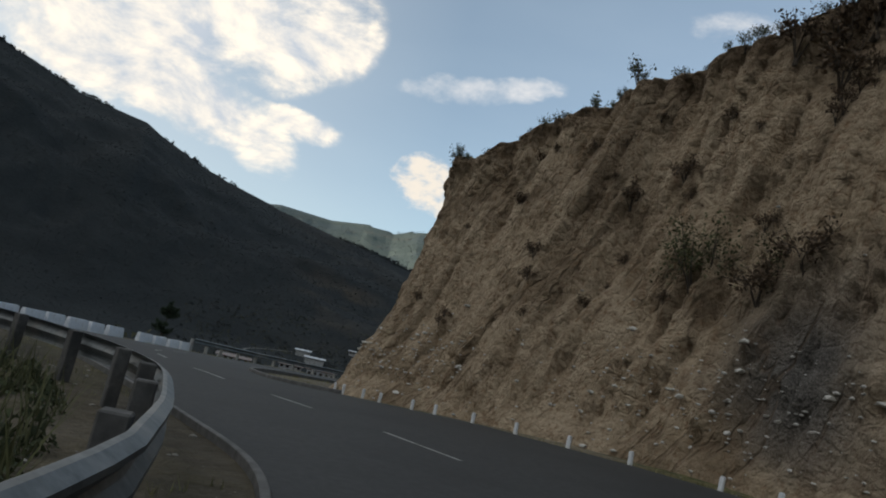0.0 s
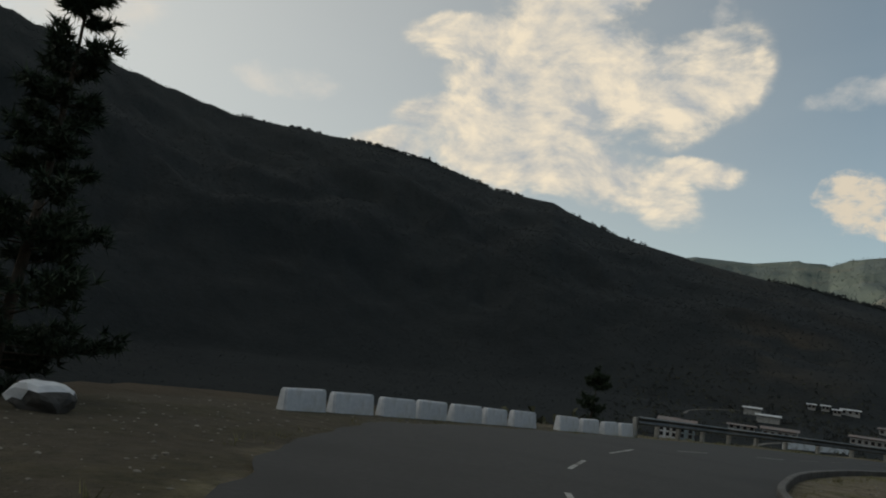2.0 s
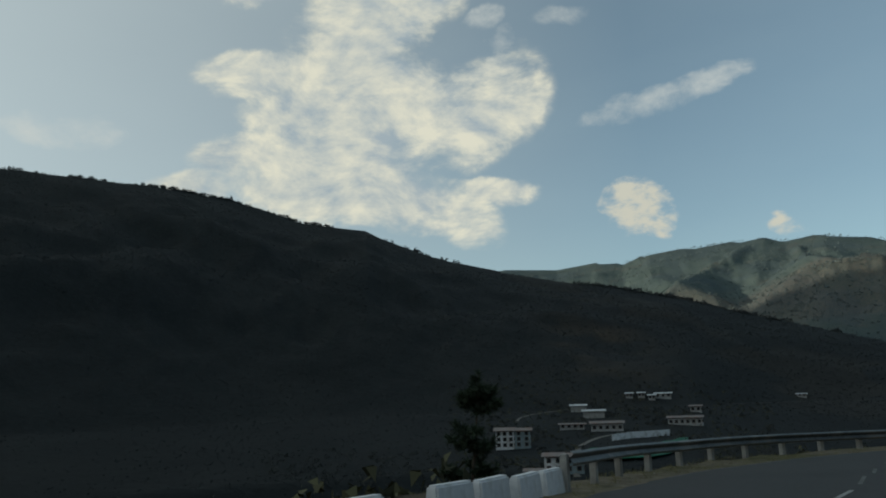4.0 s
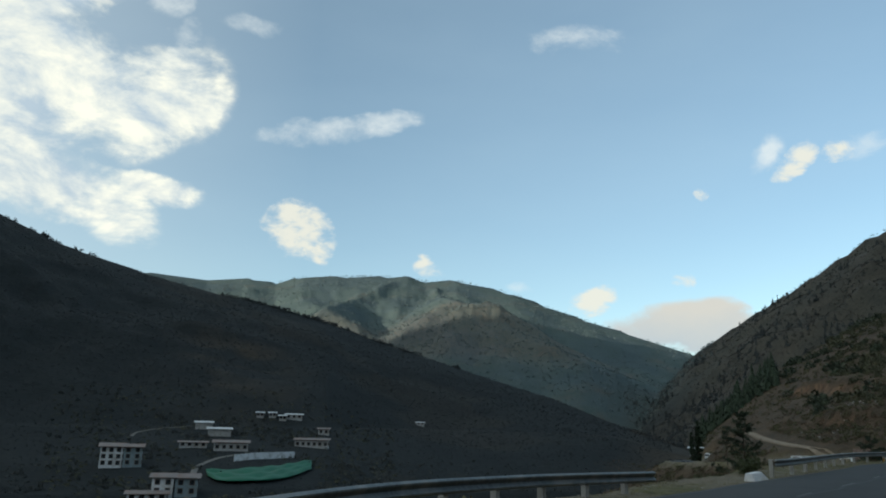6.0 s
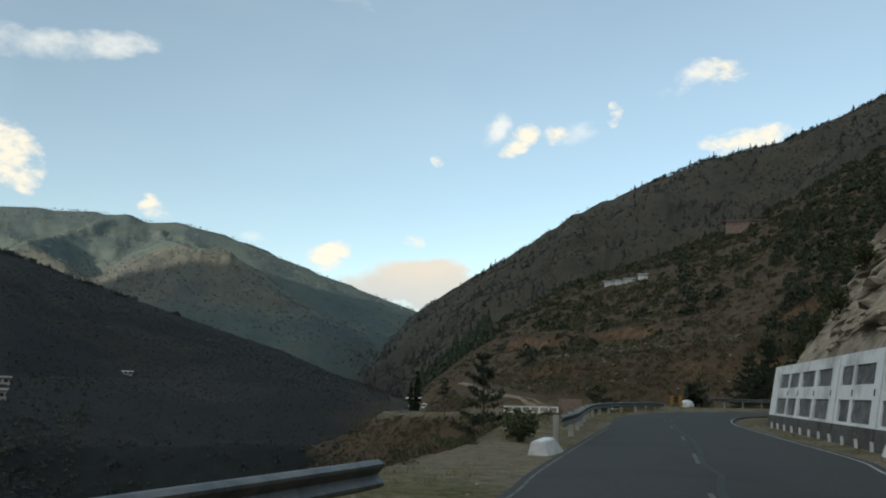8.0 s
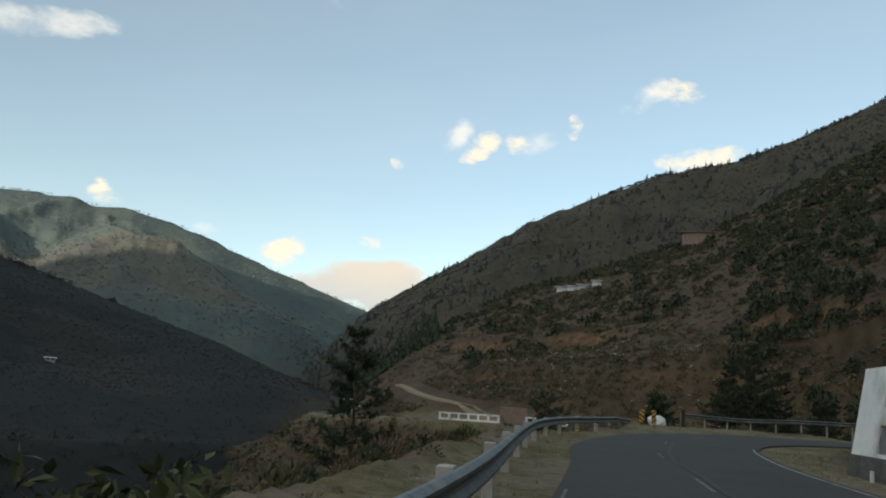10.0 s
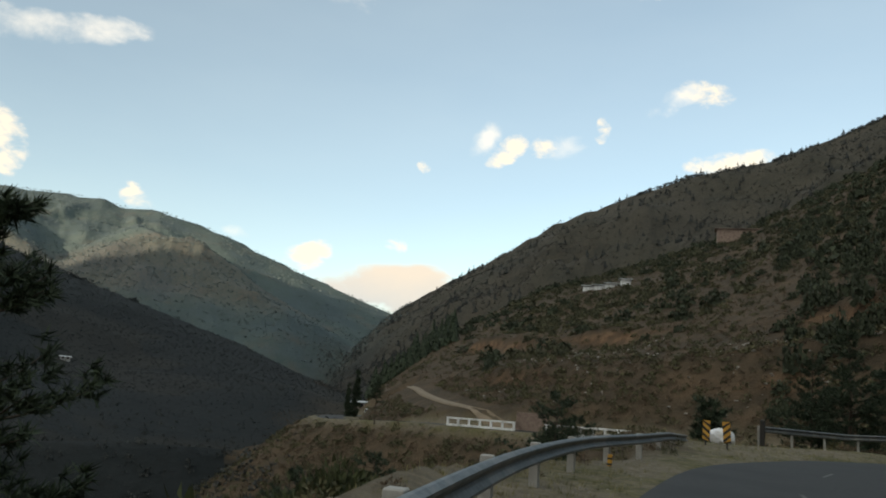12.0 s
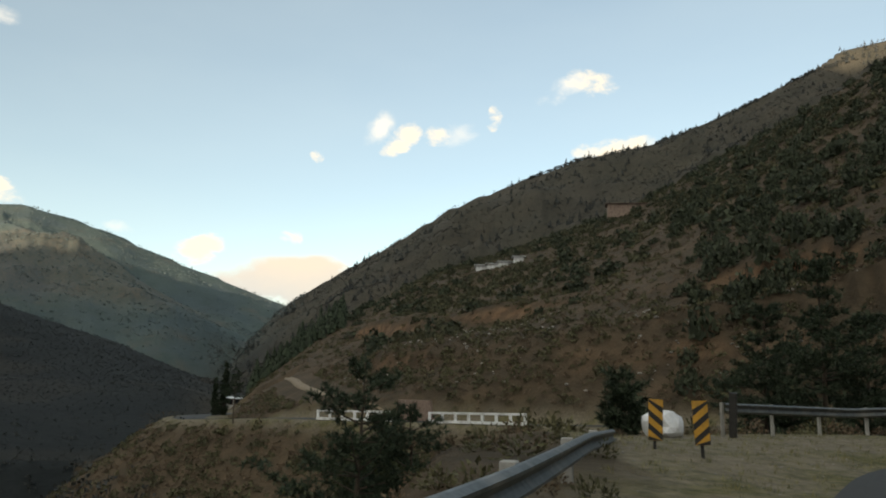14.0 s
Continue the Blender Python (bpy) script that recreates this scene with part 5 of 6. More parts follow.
# loose stones
def stones(name, pts, sizes, seed, mat, label):
    g = rng(seed)
    ico = bmesh.new()
    bmesh.ops.create_icosphere(ico, subdivisions=1, radius=1)
    v0 = np.array([v.co[:] for v in ico.verts])
    f0 = np.array([[v.index for v in f.verts] for f in ico.faces])
    ico.free()
    vs, fs = [], []
    for i, (p, s) in enumerate(zip(pts, sizes)):
        q = v0 * (1 + g.uniform(-0.3, 0.3, (len(v0), 1))) * np.array((1, g.uniform(.6, 1), g.uniform(.3, .6))) * s
        a = g.uniform(0, 6.28)
        r = np.array([[math.cos(a), -math.sin(a), 0], [math.sin(a), math.cos(a), 0], [0, 0, 1]])
        vs.append(q @ r.T + p)
        fs.append(f0 + i * len(v0))
    return tagged(array_mesh(name, np.vstack(vs), np.vstack(fs), mat), label, "stones", kind="stuff")


g = rng(130)
pts, sizes = [], []
for i in range(760):
    pick = g.uniform()
    if pick < 0.30:
        yy, uu = g.normal(24.2, 1.3), g.normal(0.17, 0.06)
    elif pick < 0.62:
        yy, uu = g.normal(15.6, 1.6), g.normal(0.15, 0.06)
    else:
        yy, uu = g.uniform(4, 27), abs(g.normal(0.05, 0.16))
    x, y, z = on_cut(float(np.clip(yy, 3, 27.4)), float(np.clip(uu, 0.0, 0.6)))
    pts.append((x + g.normal(0, .05), y + g.normal(0, .05), z))
    sizes.append(g.uniform(0.016, 0.075) * (2.0 if g.uniform() < 0.08 else 1))
stones("fallen_stones", pts, sizes, 131, PALE_STONE, "pale fallen stones along the foot of the cutting")
x, y = g.uniform(-18, 64, 60000), g.uniform(2, 108, 60000)
d = np.minimum(line_distance(x, y, ROAD_LEFT[::4]), line_distance(x, y, ROAD_RIGHT[::4]))
k = off_road(x, y, 0.2) & ((d < 2.6) | inside(x, y, np.array(YARDS[1])) | inside(x, y, np.array(YARDS[0]))) & ~inside(x, y, HILL)
x, y = x[k][:5000], y[k][:5000]
stones("gravel", np.column_stack([x, y, height(x.copy(), y.copy())]), 0.008 + 0.042 * g.uniform(0, 1, len(x)) ** 3, 132, PEBBLE, "loose gravel and pebbles on the verge")

# broken rock showing in the hillside cutting
g = rng(140)
x, y = g.uniform(70, 200, 6000), g.uniform(90, 230, 6000)
z = height(x.copy(), y.copy())
k = (z > 2) & (z < 17) & (fbm(x / 16, y / 16, 3, 19) > 0.06) & off_road(x, y, 5.0) & (np.degrees(np.arctan2(x - 30, y - 86)) > 34)
x, y, z = x[k][:420], y[k][:420], z[k][:420]
stones("hillside_rubble", np.column_stack([x, y, z]), g.uniform(0.10, 0.42, len(x)), 141, ROCK, "pale broken rock scattered over the hillside cutting")

# weeds in the corner behind the first rail
g = rng(150)
x, y = g.uniform(-9, -1.4, 2600), g.uniform(-1, 15, 2600)
k = (x < np.interp(y, [2.3, 4.2, 5.9, 8.1, 9.95, 11.4, 12.9], [-1.6, -1.9, -2.4, -3.1, -4.1, -5.3, -7.0]))
x, y = x[k][:900], y[k][:900]
blades("tall_weeds", x[:420], y[:420], 152, 0.62, OLIVE, "tall spiky grass behind the guard rail", 0.012)
scatter("corner_weeds", x, y, g.uniform(0.10, 0.34, len(x)), 60, 151, LEAF, "dark tangled weeds in the corner behind the rail", "weeds", stretch=1.4, leaf=0.10)

# brush along the edge of the drop
def edge_brush(name, n, seed, mat, size, label):
    g = rng(seed)
    k = g.integers(0, len(ROAD_LEFT) - 1, n * 30)
    way = ROAD_LEFT[k + 1] - ROAD_LEFT[k]
    way /= np.linalg.norm(way, axis=1)[:, None]
    out = np.where(ROAD_LEFT[k][:, 1] > 72, 4.3, 3.2) + 6.0 * g.uniform(0, 1, len(k)) ** 1.4
    p = ROAD_LEFT[k] + np.stack([-way[:, 1], way[:, 0]], 1) * out[:, None]
    keep = (p[:, 1] > 50) & (p[:, 1] < 101) & (p[:, 0] < 40) & off_road(p[:, 0], p[:, 1], 2.6)
    p, out = p[keep][:n], out[keep][:n]
    scatter(name, p[:, 0], p[:, 1], g.uniform(*size, len(p)) * np.clip((out - 2.2) / 2.2, 0.35, 1), 330, seed, mat, label, "brush", stretch=1.2, leaf=0.036)


edge_brush("edge_brush", 300, 160, FAR_BRUSH, (0.4, 1.1), "dry brown brush along the edge of the drop")
edge_brush("edge_shrubs", 260, 161, LEAF, (0.5, 1.4), "dark green shrubs along the edge of the drop")

# trees standing on the skylines
def skyline(name, eye, az, far, n, size, seed, label, clumps):
    g = rng(seed)
    b = g.uniform(az[0], az[-1], n * 4)
    b = b[fbm(b / clumps, b * 0 + 3.0, 3, seed) + g.uniform(-0.25, 0.25, len(b)) > 0.05][:n]
    r = np.interp(b, az, far) - g.uniform(2, 16, len(b))
    x, y = eye[0] + r * np.sin(np.radians(b)), eye[1] + r * np.cos(np.radians(b))
    scatter(name, x, y, g.uniform(*size, len(x)), 26, seed, SHADED_FOREST, label, "trees", stretch=1.3, leaf=0.17)


skyline("ridge_pines", (20, 75), [44, 51, 57, 61, 68, 72], [1425, 1400, 1400, 1400, 1400, 1500], 240, (4, 8.5), 170, "small dark trees on the skyline of the mountain", 2.0)
skyline("crest_trees", (-6, 30), [-48, -37, -27, -17, -7, 2, 12], [1000, 1050, 1100, 1080, 1050, 1020, 960], 420, (3.5, 7), 171, "small dark trees along the crest of the shaded mountain", 2.5)

# ---- road furniture ----
def box(bm, size, m=Matrix(), bevel=0.0):
    made = bmesh.ops.create_cube(bm, size=1, matrix=m @ Matrix.Diagonal((*size, 1)))
    if bevel:
        edges = {e for v in made["verts"] for e in v.link_edges}
        bmesh.ops.bevel(bm, geom=list(edges), offset=bevel, segments=2, affect="EDGES")


def boxed(name, size, m, mat, parent=None, bevel=0.0, label=""):
    bm = bmesh.new()
    box(bm, size, m, bevel)
    return part(name, bm, mat, parent, label)


WORN_LINE = material("worn_paint", (0.07, 0.07, 0.066), (0.19, 0.19, 0.18), 9, 0.85, 0.15, stain=(0.06, 0.058, 0.054), stain_scale=1.4, dist=0.004)


def dash(points):
    line = spline(points, 0.4)
    faded = line[0][1] > 57 or 44 < line[0][1] < 55
    return tagged(ribbon("lane_dash", line, 0.085, WORN_LINE if faded else PAINT_LINE, 0.019), "worn white centre line dash", "road marking", "centre line", "structure")


for pts in ([(1.15, 10.2), (.1, 12.1)], [(-1.25, 13.95), (-2.2, 15.3)], [(-3.5, 16.95), (-4.65, 18.55)], [(-6.1, 21.3), (-6.95, 23.2)], [(-7.9, 26), (-8.3, 28)], [(-8.75, 31.2), (-9.0, 34.2)],
            [(-8.5, 37.4), (-8.0, 39.4)], [(-6.9, 42.3), (-6.2, 44.2)], [(-5.75, 45.6), (-5.2, 47.6)], [(-4.8, 48.5), (-4.45, 49.8)], [(-3.7, 51.9), (-2.7, 53.6)], [(-0.6, 55.4), (1.3, 57.3)],
            [(5.4, 60.8), (6.9, 62.2)], [(10.4, 65.3), (12.4, 67.1)], [(16.3, 70.7), (18.0, 72.3)], [(22, 76.2), (23.8, 77.9)], [(28, 82), (29.8, 83.6)], [(35.5, 87.8), (37.5, 89.3)], [(43.5, 92.3), (45.6, 93.2)]):
    dash(pts)
OLD_KERB = material("old_kerb", (0.075, 0.073, 0.068), (0.17, 0.165, 0.155), 5, 0.9, 0.4, stain=(0.08, 0.078, 0.07), stain_scale=0.8, dist=0.02)
edge_b = ROAD_LEFT[(ROAD_LEFT[:, 1] > 47) & (ROAD_LEFT[:, 1] < 77) & (ROAD_LEFT[:, 0] < 50)]
tagged(ribbon("edge_line", edge_b + np.array([.10, -.10]), 0.05, WORN_LINE, 0.02), "worn white line along the road edge", "road marking", kind="structure")
edge_c = ROAD_RIGHT[(ROAD_RIGHT[:, 1] > 62) & (ROAD_RIGHT[:, 1] < 86) & (ROAD_RIGHT[:, 0] < 42)]
tagged(ribbon("edge_line", edge_c + np.array([-.15, .15]), 0.065, PAINT_LINE, 0.02), "worn white line along the road edge", "road marking", kind="structure")
kerb_l = ROAD_LEFT[(ROAD_LEFT[:, 1] > -8) & (ROAD_LEFT[:, 1] < 18.6)]
kerb_l = kerb_l + np.array([-.06, 0])
tagged(ribbon("kerb", kerb_l, 0.085, OLD_KERB, 0, thick=0.045), "low worn concrete kerb along the road edge", "kerb", kind="structure")
seam = spline([(-4.1, 50.2), (-2.6, 53), (0.5, 56.2), (6.3, 61.4), (11.5, 66.1), (17.3, 71.4), (23, 76.9), (29, 82.5), (36.6, 88.3)], 0.3)
seam = seam + np.stack([np.interp(np.arange(len(seam)), np.arange(0, len(seam), 7), rng(61).normal(0, 0.07, len(np.arange(0, len(seam), 7)))), np.zeros(len(seam))], 1)
TAR = material("tar", (0.012, 0.012, 0.012), (0.026, 0.025, 0.024), 8, 0.7, 0.2, dist=0.01)
tagged(ribbon("tar_seam", seam, 0.13, TAR, 0.023), "dark uneven tar seam along the road", "tar seam", kind="structure")
kerb_r = ROAD_RIGHT[(ROAD_RIGHT[:, 1] > 21.6) & (ROAD_RIGHT[:, 1] < 60) & (ROAD_RIGHT[:, 0] < 16)]
tagged(ribbon("kerb", kerb_r, 0.14, OLD_KERB, 0, thick=0.12), "low concrete kerb round the inside of the bend", "kerb", kind="structure")


def marker_posts():
    bm = bmesh.new()
    box(bm, (0.095, 0.075, 0.38), Matrix.Translation((0, 0, 0.06)), 0.016)
    first = part("marker_post", bm, WHITEWASH)
    tagged(first, "small whitewashed stone marker post at the road edge", "marker post", "marker posts")
    line = spline([(-1.85, 27.6), (-1.75, 26.2), (-1.3, 24.5), (-.1, 22.2), (4.1, 16.4), (5.1, 15.1), (8.2, 10.6), (11, 6.5)], 0.1)
    done = False
    for s in (1.5, 3.0, 4.7, 5.7, 7.3, 8.3, 9.8, 11.3, 12.9, 14.5, 16.5, 17.7, 19.2):
        k = int(s / 0.1)
        p, w = line[k], line[k + 1] - line[k]
        m = pose(p[0], p[1], road_height(p[0], p[1]), random.uniform(-4, 4), random.uniform(-4, 4), math.degrees(math.atan2(w[1], w[0])))
        if done:
            copy_thing(first, m)
        else:
            first.matrix_basis, done = m, True


marker_posts()


def boulder(name, place, size, seed, mat, label):
    """A rough stone with flat broken faces."""
    bm = bmesh.new()
    bmesh.ops.create_icosphere(bm, subdivisions=3, radius=0.5)
    g = rng(seed)
    cuts = [(Vector(g.normal(size=3)).normalized(), g.uniform(0.30, 0.44)) for _ in range(9)]
    for v in bm.verts:
        for n, d in cuts:
            over = v.co.dot(n) - d
            if over > 0:
                v.co -= n * over * 0.9
        v.co += v.normal * (0.10 * noise.noise(v.co * 2.3 + Vector((seed, 0, 0))) + 0.04 * noise.noise(v.co * 7))
        v.co = Vector((v.co.x * size[0], v.co.y * size[1], v.co.z * size[2] + size[2] * 0.36))
    ob = part(name, bm, mat)
    ob.matrix_basis = place
    return tagged(ob, label, "boulder")


boulder("white_boulder", pose(57.4, 105.7, ground_at(57.4, 105.7) - 0.08, 0, 0, 20), (2.15, 1.4, 1.2), 3, WHITEWASH, "whitewashed boulder on the verge behind the warning boards")


def capped_boulder():
    """A dark boulder whose upper side is whitewashed."""
    ob = boulder("painted_boulder", pose(-14.0, 20.9, 0.16, 0, 8, 40), (1.0, 0.75, 0.62), 5, DARK_ROCK, "dark boulder with a whitewashed top beside the gravel yard")
    bm = bmesh.new()
    bm.from_mesh(ob.data)
    bm.normal_update()
    away = [f for f in bm.faces if f.calc_center_median().dot(Vector((-0.35, 0.35, 1.0))) < 0.30 + 0.04 * noise.noise(f.calc_center_median() * 5)]
    bmesh.ops.delete(bm, geom=away, context="FACES")
    for v in bm.verts:
        v.co += v.normal * 0.008
    part("painted_top", bm, WHITEWASH, ob, "whitewashed top")


DARK_ROCK = material("dark_rock", (0.05, 0.048, 0.045), (0.12, 0.115, 0.105), 3, 0.9, 0.6, stain=(0.04, 0.038, 0.034), stain_scale=0.9, dist=0.05)
capped_boulder()
boulder("grey_boulder", pose(64.2, 114.6, ground_at(64.2, 114.6) - .1), (0.9, 0.8, 0.8), 9, ROCK, "pale grey boulder at the foot of the hillside")


def tilted_block():
    bm = bmesh.new()
    bmesh.ops.create_cube(bm, size=1)
    for v in bm.verts:
        top = v.co.z > 0
        v.co = Vector((v.co.x * (0.95 if top else 1.45) - (0.26 if top else 0), v.co.y * (0.28 if top else 0.5), 0.38 if top else 0.0))
    bmesh.ops.bevel(bm, geom=bm.edges[:], offset=0.03, segments=2, affect="EDGES")
    ob = part("concrete_block", bm, WHITEWASH)
    ob.matrix_basis = pose(9.3, 68.65, road_height(9.0, 68.9) - 0.09, 0, -3, 35)
    tagged(ob, "lone whitewashed concrete block on the gravel verge", "barrier block")


tilted_block()


def tyre_stone():
    """The round upright white marker stone with a dark hole."""
    thing = base("round_marker", pose(-13.05, 19.45, road_height(-13, 19.4) - 0.05, 0, 0, 40), "round whitewashed upright marker with a dark hole", "marker stone")
    bm = bmesh.new()
    bmesh.ops.create_cone(bm, segments=20, radius1=0.135, radius2=0.135, depth=0.16, cap_ends=True, matrix=Matrix.Translation((0, 0, 0.18)) @ Matrix.Rotation(radians(90), 4, "X") @ Matrix.Diagonal((0.72, 1.55, 1, 1)))
    bmesh.ops.bevel(bm, geom=bm.edges[:], offset=0.03, segments=1, affect="EDGES")
    part("stone", bm, WHITEWASH, thing)
    for s in (-1, 1):
        bm = bmesh.new()
        bmesh.ops.create_cone(bm, segments=14, radius1=0.05, radius2=0.05, depth=0.03, cap_ends=True, matrix=Matrix.Translation((0, s * 0.082, 0.20)) @ Matrix.Rotation(radians(90), 4, "X"))
        part("hole", bm, DARK, thing, "dark hole")


DARK = material("dark_void", (0.010, 0.010, 0.011), (0.022, 0.021, 0.020), 9, 0.9, 0.1)
YELLOW = material("sign_yellow", (0.55, 0.28, 0.035), (0.68, 0.36, 0.05), 6, 0.55, 0.05, stain=(0.40, 0.22, 0.05), stain_scale=3.5)
BLACK = material("sign_black", (0.018, 0.017, 0.016), (0.035, 0.033, 0.030), 6, 0.6, 0.05)
tyre_stone()


def hazard_board(x, y, tilt, mirrored):
    """A yellow board with slanting black bars on a short post."""
    z = ground_at(x, y)
    thing = base("warning_board", pose(x, y, z, 0, tilt, -40), "yellow and black striped hazard marker board on a post", "warning board", "hazard boards")
    boxed("post", (0.06, 0.05, 1.1), Matrix.Translation((0, 0.05, 0.35)), BLACK, thing, 0.006)
    w, h, lo = 0.31, 0.86, 0.5 - z
    plate = boxed("plate", (w, 0.012, h), Matrix.Translation((0, 0, lo + h / 2)), YELLOW, thing, 0.004)
    step = 0.28
    for i in range(-1, 5):
        # each bar is clipped to the plate
        z0 = lo + i * step
        s = -1 if mirrored else 1
        poly = [(-w / 2, z0), (w / 2, z0 + 0.24), (w / 2, z0 + 0.24 + 0.13), (-w / 2, z0 + 0.13)]
        poly = [(s * px, min(max(pz, lo + 0.004), lo + h - 0.004)) for px, pz in poly]
        if abs(poly[2][1] - poly[1][1]) + abs(poly[3][1] - poly[0][1]) < 0.02:
            continue
        bm = bmesh.new()
        front = [bm.verts.new((px, -0.0095, pz)) for px, pz in poly]
        back = [bm.verts.new((px, -0.0055, pz)) for px, pz in poly]
        bm.faces.new(front)
        bm.faces.new(back[::-1])
        for a in range(4):
            b = (a + 1) % 4
            bm.faces.new((front[a], back[a], back[b], front[b]))
        bmesh.ops.recalc_face_normals(bm, faces=bm.faces[:])
        part("stripe", bm, BLACK, plate)
    return thing


hazard_board(50.43, 101.4, 2, True)
hazard_board(50.12, 100.1, -3, False)


def striped_post():
    """A low yellow post with black bands in front of the rail."""
    x, y = 37.3, 94.3
    thing = base("striped_post", pose(x, y, ground_at(x, y) - 0.03, 2, -3, 38), "low yellow and black banded post beside the rail", "marker post")
    boxed("post", (0.13, 0.11, 0.34), Matrix.Translation((0, 0, 0.15)), YELLOW, thing, 0.012)
    for z in (0.08, 0.22):
        boxed("band", (0.138, 0.118, 0.05), Matrix.Translation((0, 0, z)), BLACK, thing, 0.004, "black painted band")


striped_post()


# ---- panelled retaining wall ----
PANEL = material("stone_panel", (0.10, 0.105, 0.11), (0.22, 0.22, 0.22), 3.0, 0.9, 0.6, stain=(0.07, 0.072, 0.075), stain_scale=0.9, dist=0.05)
WALLWHITE = material("painted_wall", (0.74, 0.76, 0.77), (0.86, 0.87, 0.87), 3, 0.85, 0.2, stain=(0.46, 0.46, 0.44), stain_scale=0.55, dist=0.01)


WALL_FOOT, WALL_WAY = np.array((13.3, 60.4)), np.array((0.714, 0.700))


def panel_wall():
    """Cast sections side by side, each a frame round two rows of set-back stone panels."""
    turn = math.degrees(math.atan2(WALL_WAY[1], WALL_WAY[0]))
    thing = base("retaining_wall", pose(*WALL_FOOT, 0.22, 0, 0, turn), "leaning white retaining wall with grey stone panels", "retaining wall")
    lean = Matrix.Rotation(radians(11), 4, "X")
    h = 2.68
    rows = ((0.42, 1.14), (1.62, 2.26))
    sections = [(13.90, 26.0, [(14.79, 16.85), (17.35, 19.64), (20.24, 21.98), (22.33, 24.31)]), (9.17, 13.78, [(9.82, 11.8), (12.13, 13.46)]),
                (4.47, 9.05, [(4.9, 6.5), (6.95, 8.85)]), (-0.3, 4.35, [(0.2, 1.9), (2.3, 4.0)])]
    for i, (x0, x1, cols) in enumerate(sections):
        bm = bmesh.new()
        edges = [x0] + [v for c in cols for v in c] + [x1]
        for u0, u1 in zip(edges[::2], edges[1::2]):
            box(bm, (u1 - u0, 0.42, h + 0.5), lean @ Matrix.Translation(((u0 + u1) / 2, 0, h / 2 - 0.25)), 0.015)
        for c0, c1 in cols:
            for z0, z1 in ((-0.5, rows[0][0]), (rows[0][1], rows[1][0]), (rows[1][1], h - 0.004)):
                box(bm, (c1 - c0 + 0.03, 0.412, z1 - z0), lean @ Matrix.Translation(((c0 + c1) / 2, 0, (z0 + z1) / 2)))
        boxed("joint", (0.11, 0.30, h - 0.02), lean @ Matrix.Translation((x1 + 0.03, 0, h / 2)), DARK, thing, 0, "dark open joint between sections")
        frame_ob = part("wall_section", bm, WALLWHITE, thing)
        # dark strip added to stand for the dark gap below the white wall
        boxed("gap_strip", (x1 - x0 - 0.02, 0.10, 0.75), lean @ Matrix.Translation(((x0 + x1) / 2, 0.19, -0.06)), POST_GREY, thing, 0.01, "added dark strip in place of the gap under the wall")
        for c0, c1 in cols:
            for z0, z1 in rows:
                bm = bmesh.new()
                bmesh.ops.create_grid(bm, x_segments=12, y_segments=7, size=0.5, matrix=lean @ Matrix.Translation(((c0 + c1) / 2, 0.15, (z0 + z1) / 2)) @ Matrix.Rotation(radians(-90), 4, "X") @ Matrix.Diagonal((c1 - c0, z1 - z0, 1, 1)))
                for v in bm.verts:
                    v.co.y += 0.05 * noise.noise(v.co * 3.1 + Vector((i, c0, z0)))
                part("panel", bm, PANEL, frame_ob, "grey stone infill panel")
            boxed("drain_hole", (0.10, 0.03, 0.2), lean @ Matrix.Translation((c0 - 0.18, 0.205, 1.36)), DARK, frame_ob, 0, "dark drain hole")
    out = np.array((-WALL_WAY[1], WALL_WAY[0]))
    first = None
    for i in range(16):
        p = WALL_FOOT + WALL_WAY * (1.0 + i * 1.52) + out * 0.42
        m = pose(p[0], p[1], ground_at(*p) - 0.05, random.uniform(-3, 3), random.uniform(-3, 3), turn)
        if first is None:
            first = boxed("kerb_post", (0.08, 0.08, 0.36), Matrix.Translation((0, 0, 0.14)), WHITEWASH, None, 0.012)
            tagged(first, "short white post at the foot of the panelled wall", "marker post", "posts along the wall")
            first.matrix_basis = m
        else:
            copy_thing(first, m)
    p = WALL_FOOT + WALL_WAY * 6.3 + out * 0.62
    slab = boxed("broken_slab", (1.7, 0.12, 0.55), Matrix.Translation((0, 0, 0.22)), WHITEWASH, None, 0.02)
    slab.matrix_basis = pose(p[0], p[1], ground_at(*p) - 0.03, 24, 9, turn)
    tagged(slab, "broken white slab leaning at the foot of the wall", "slab")


panel_wall()


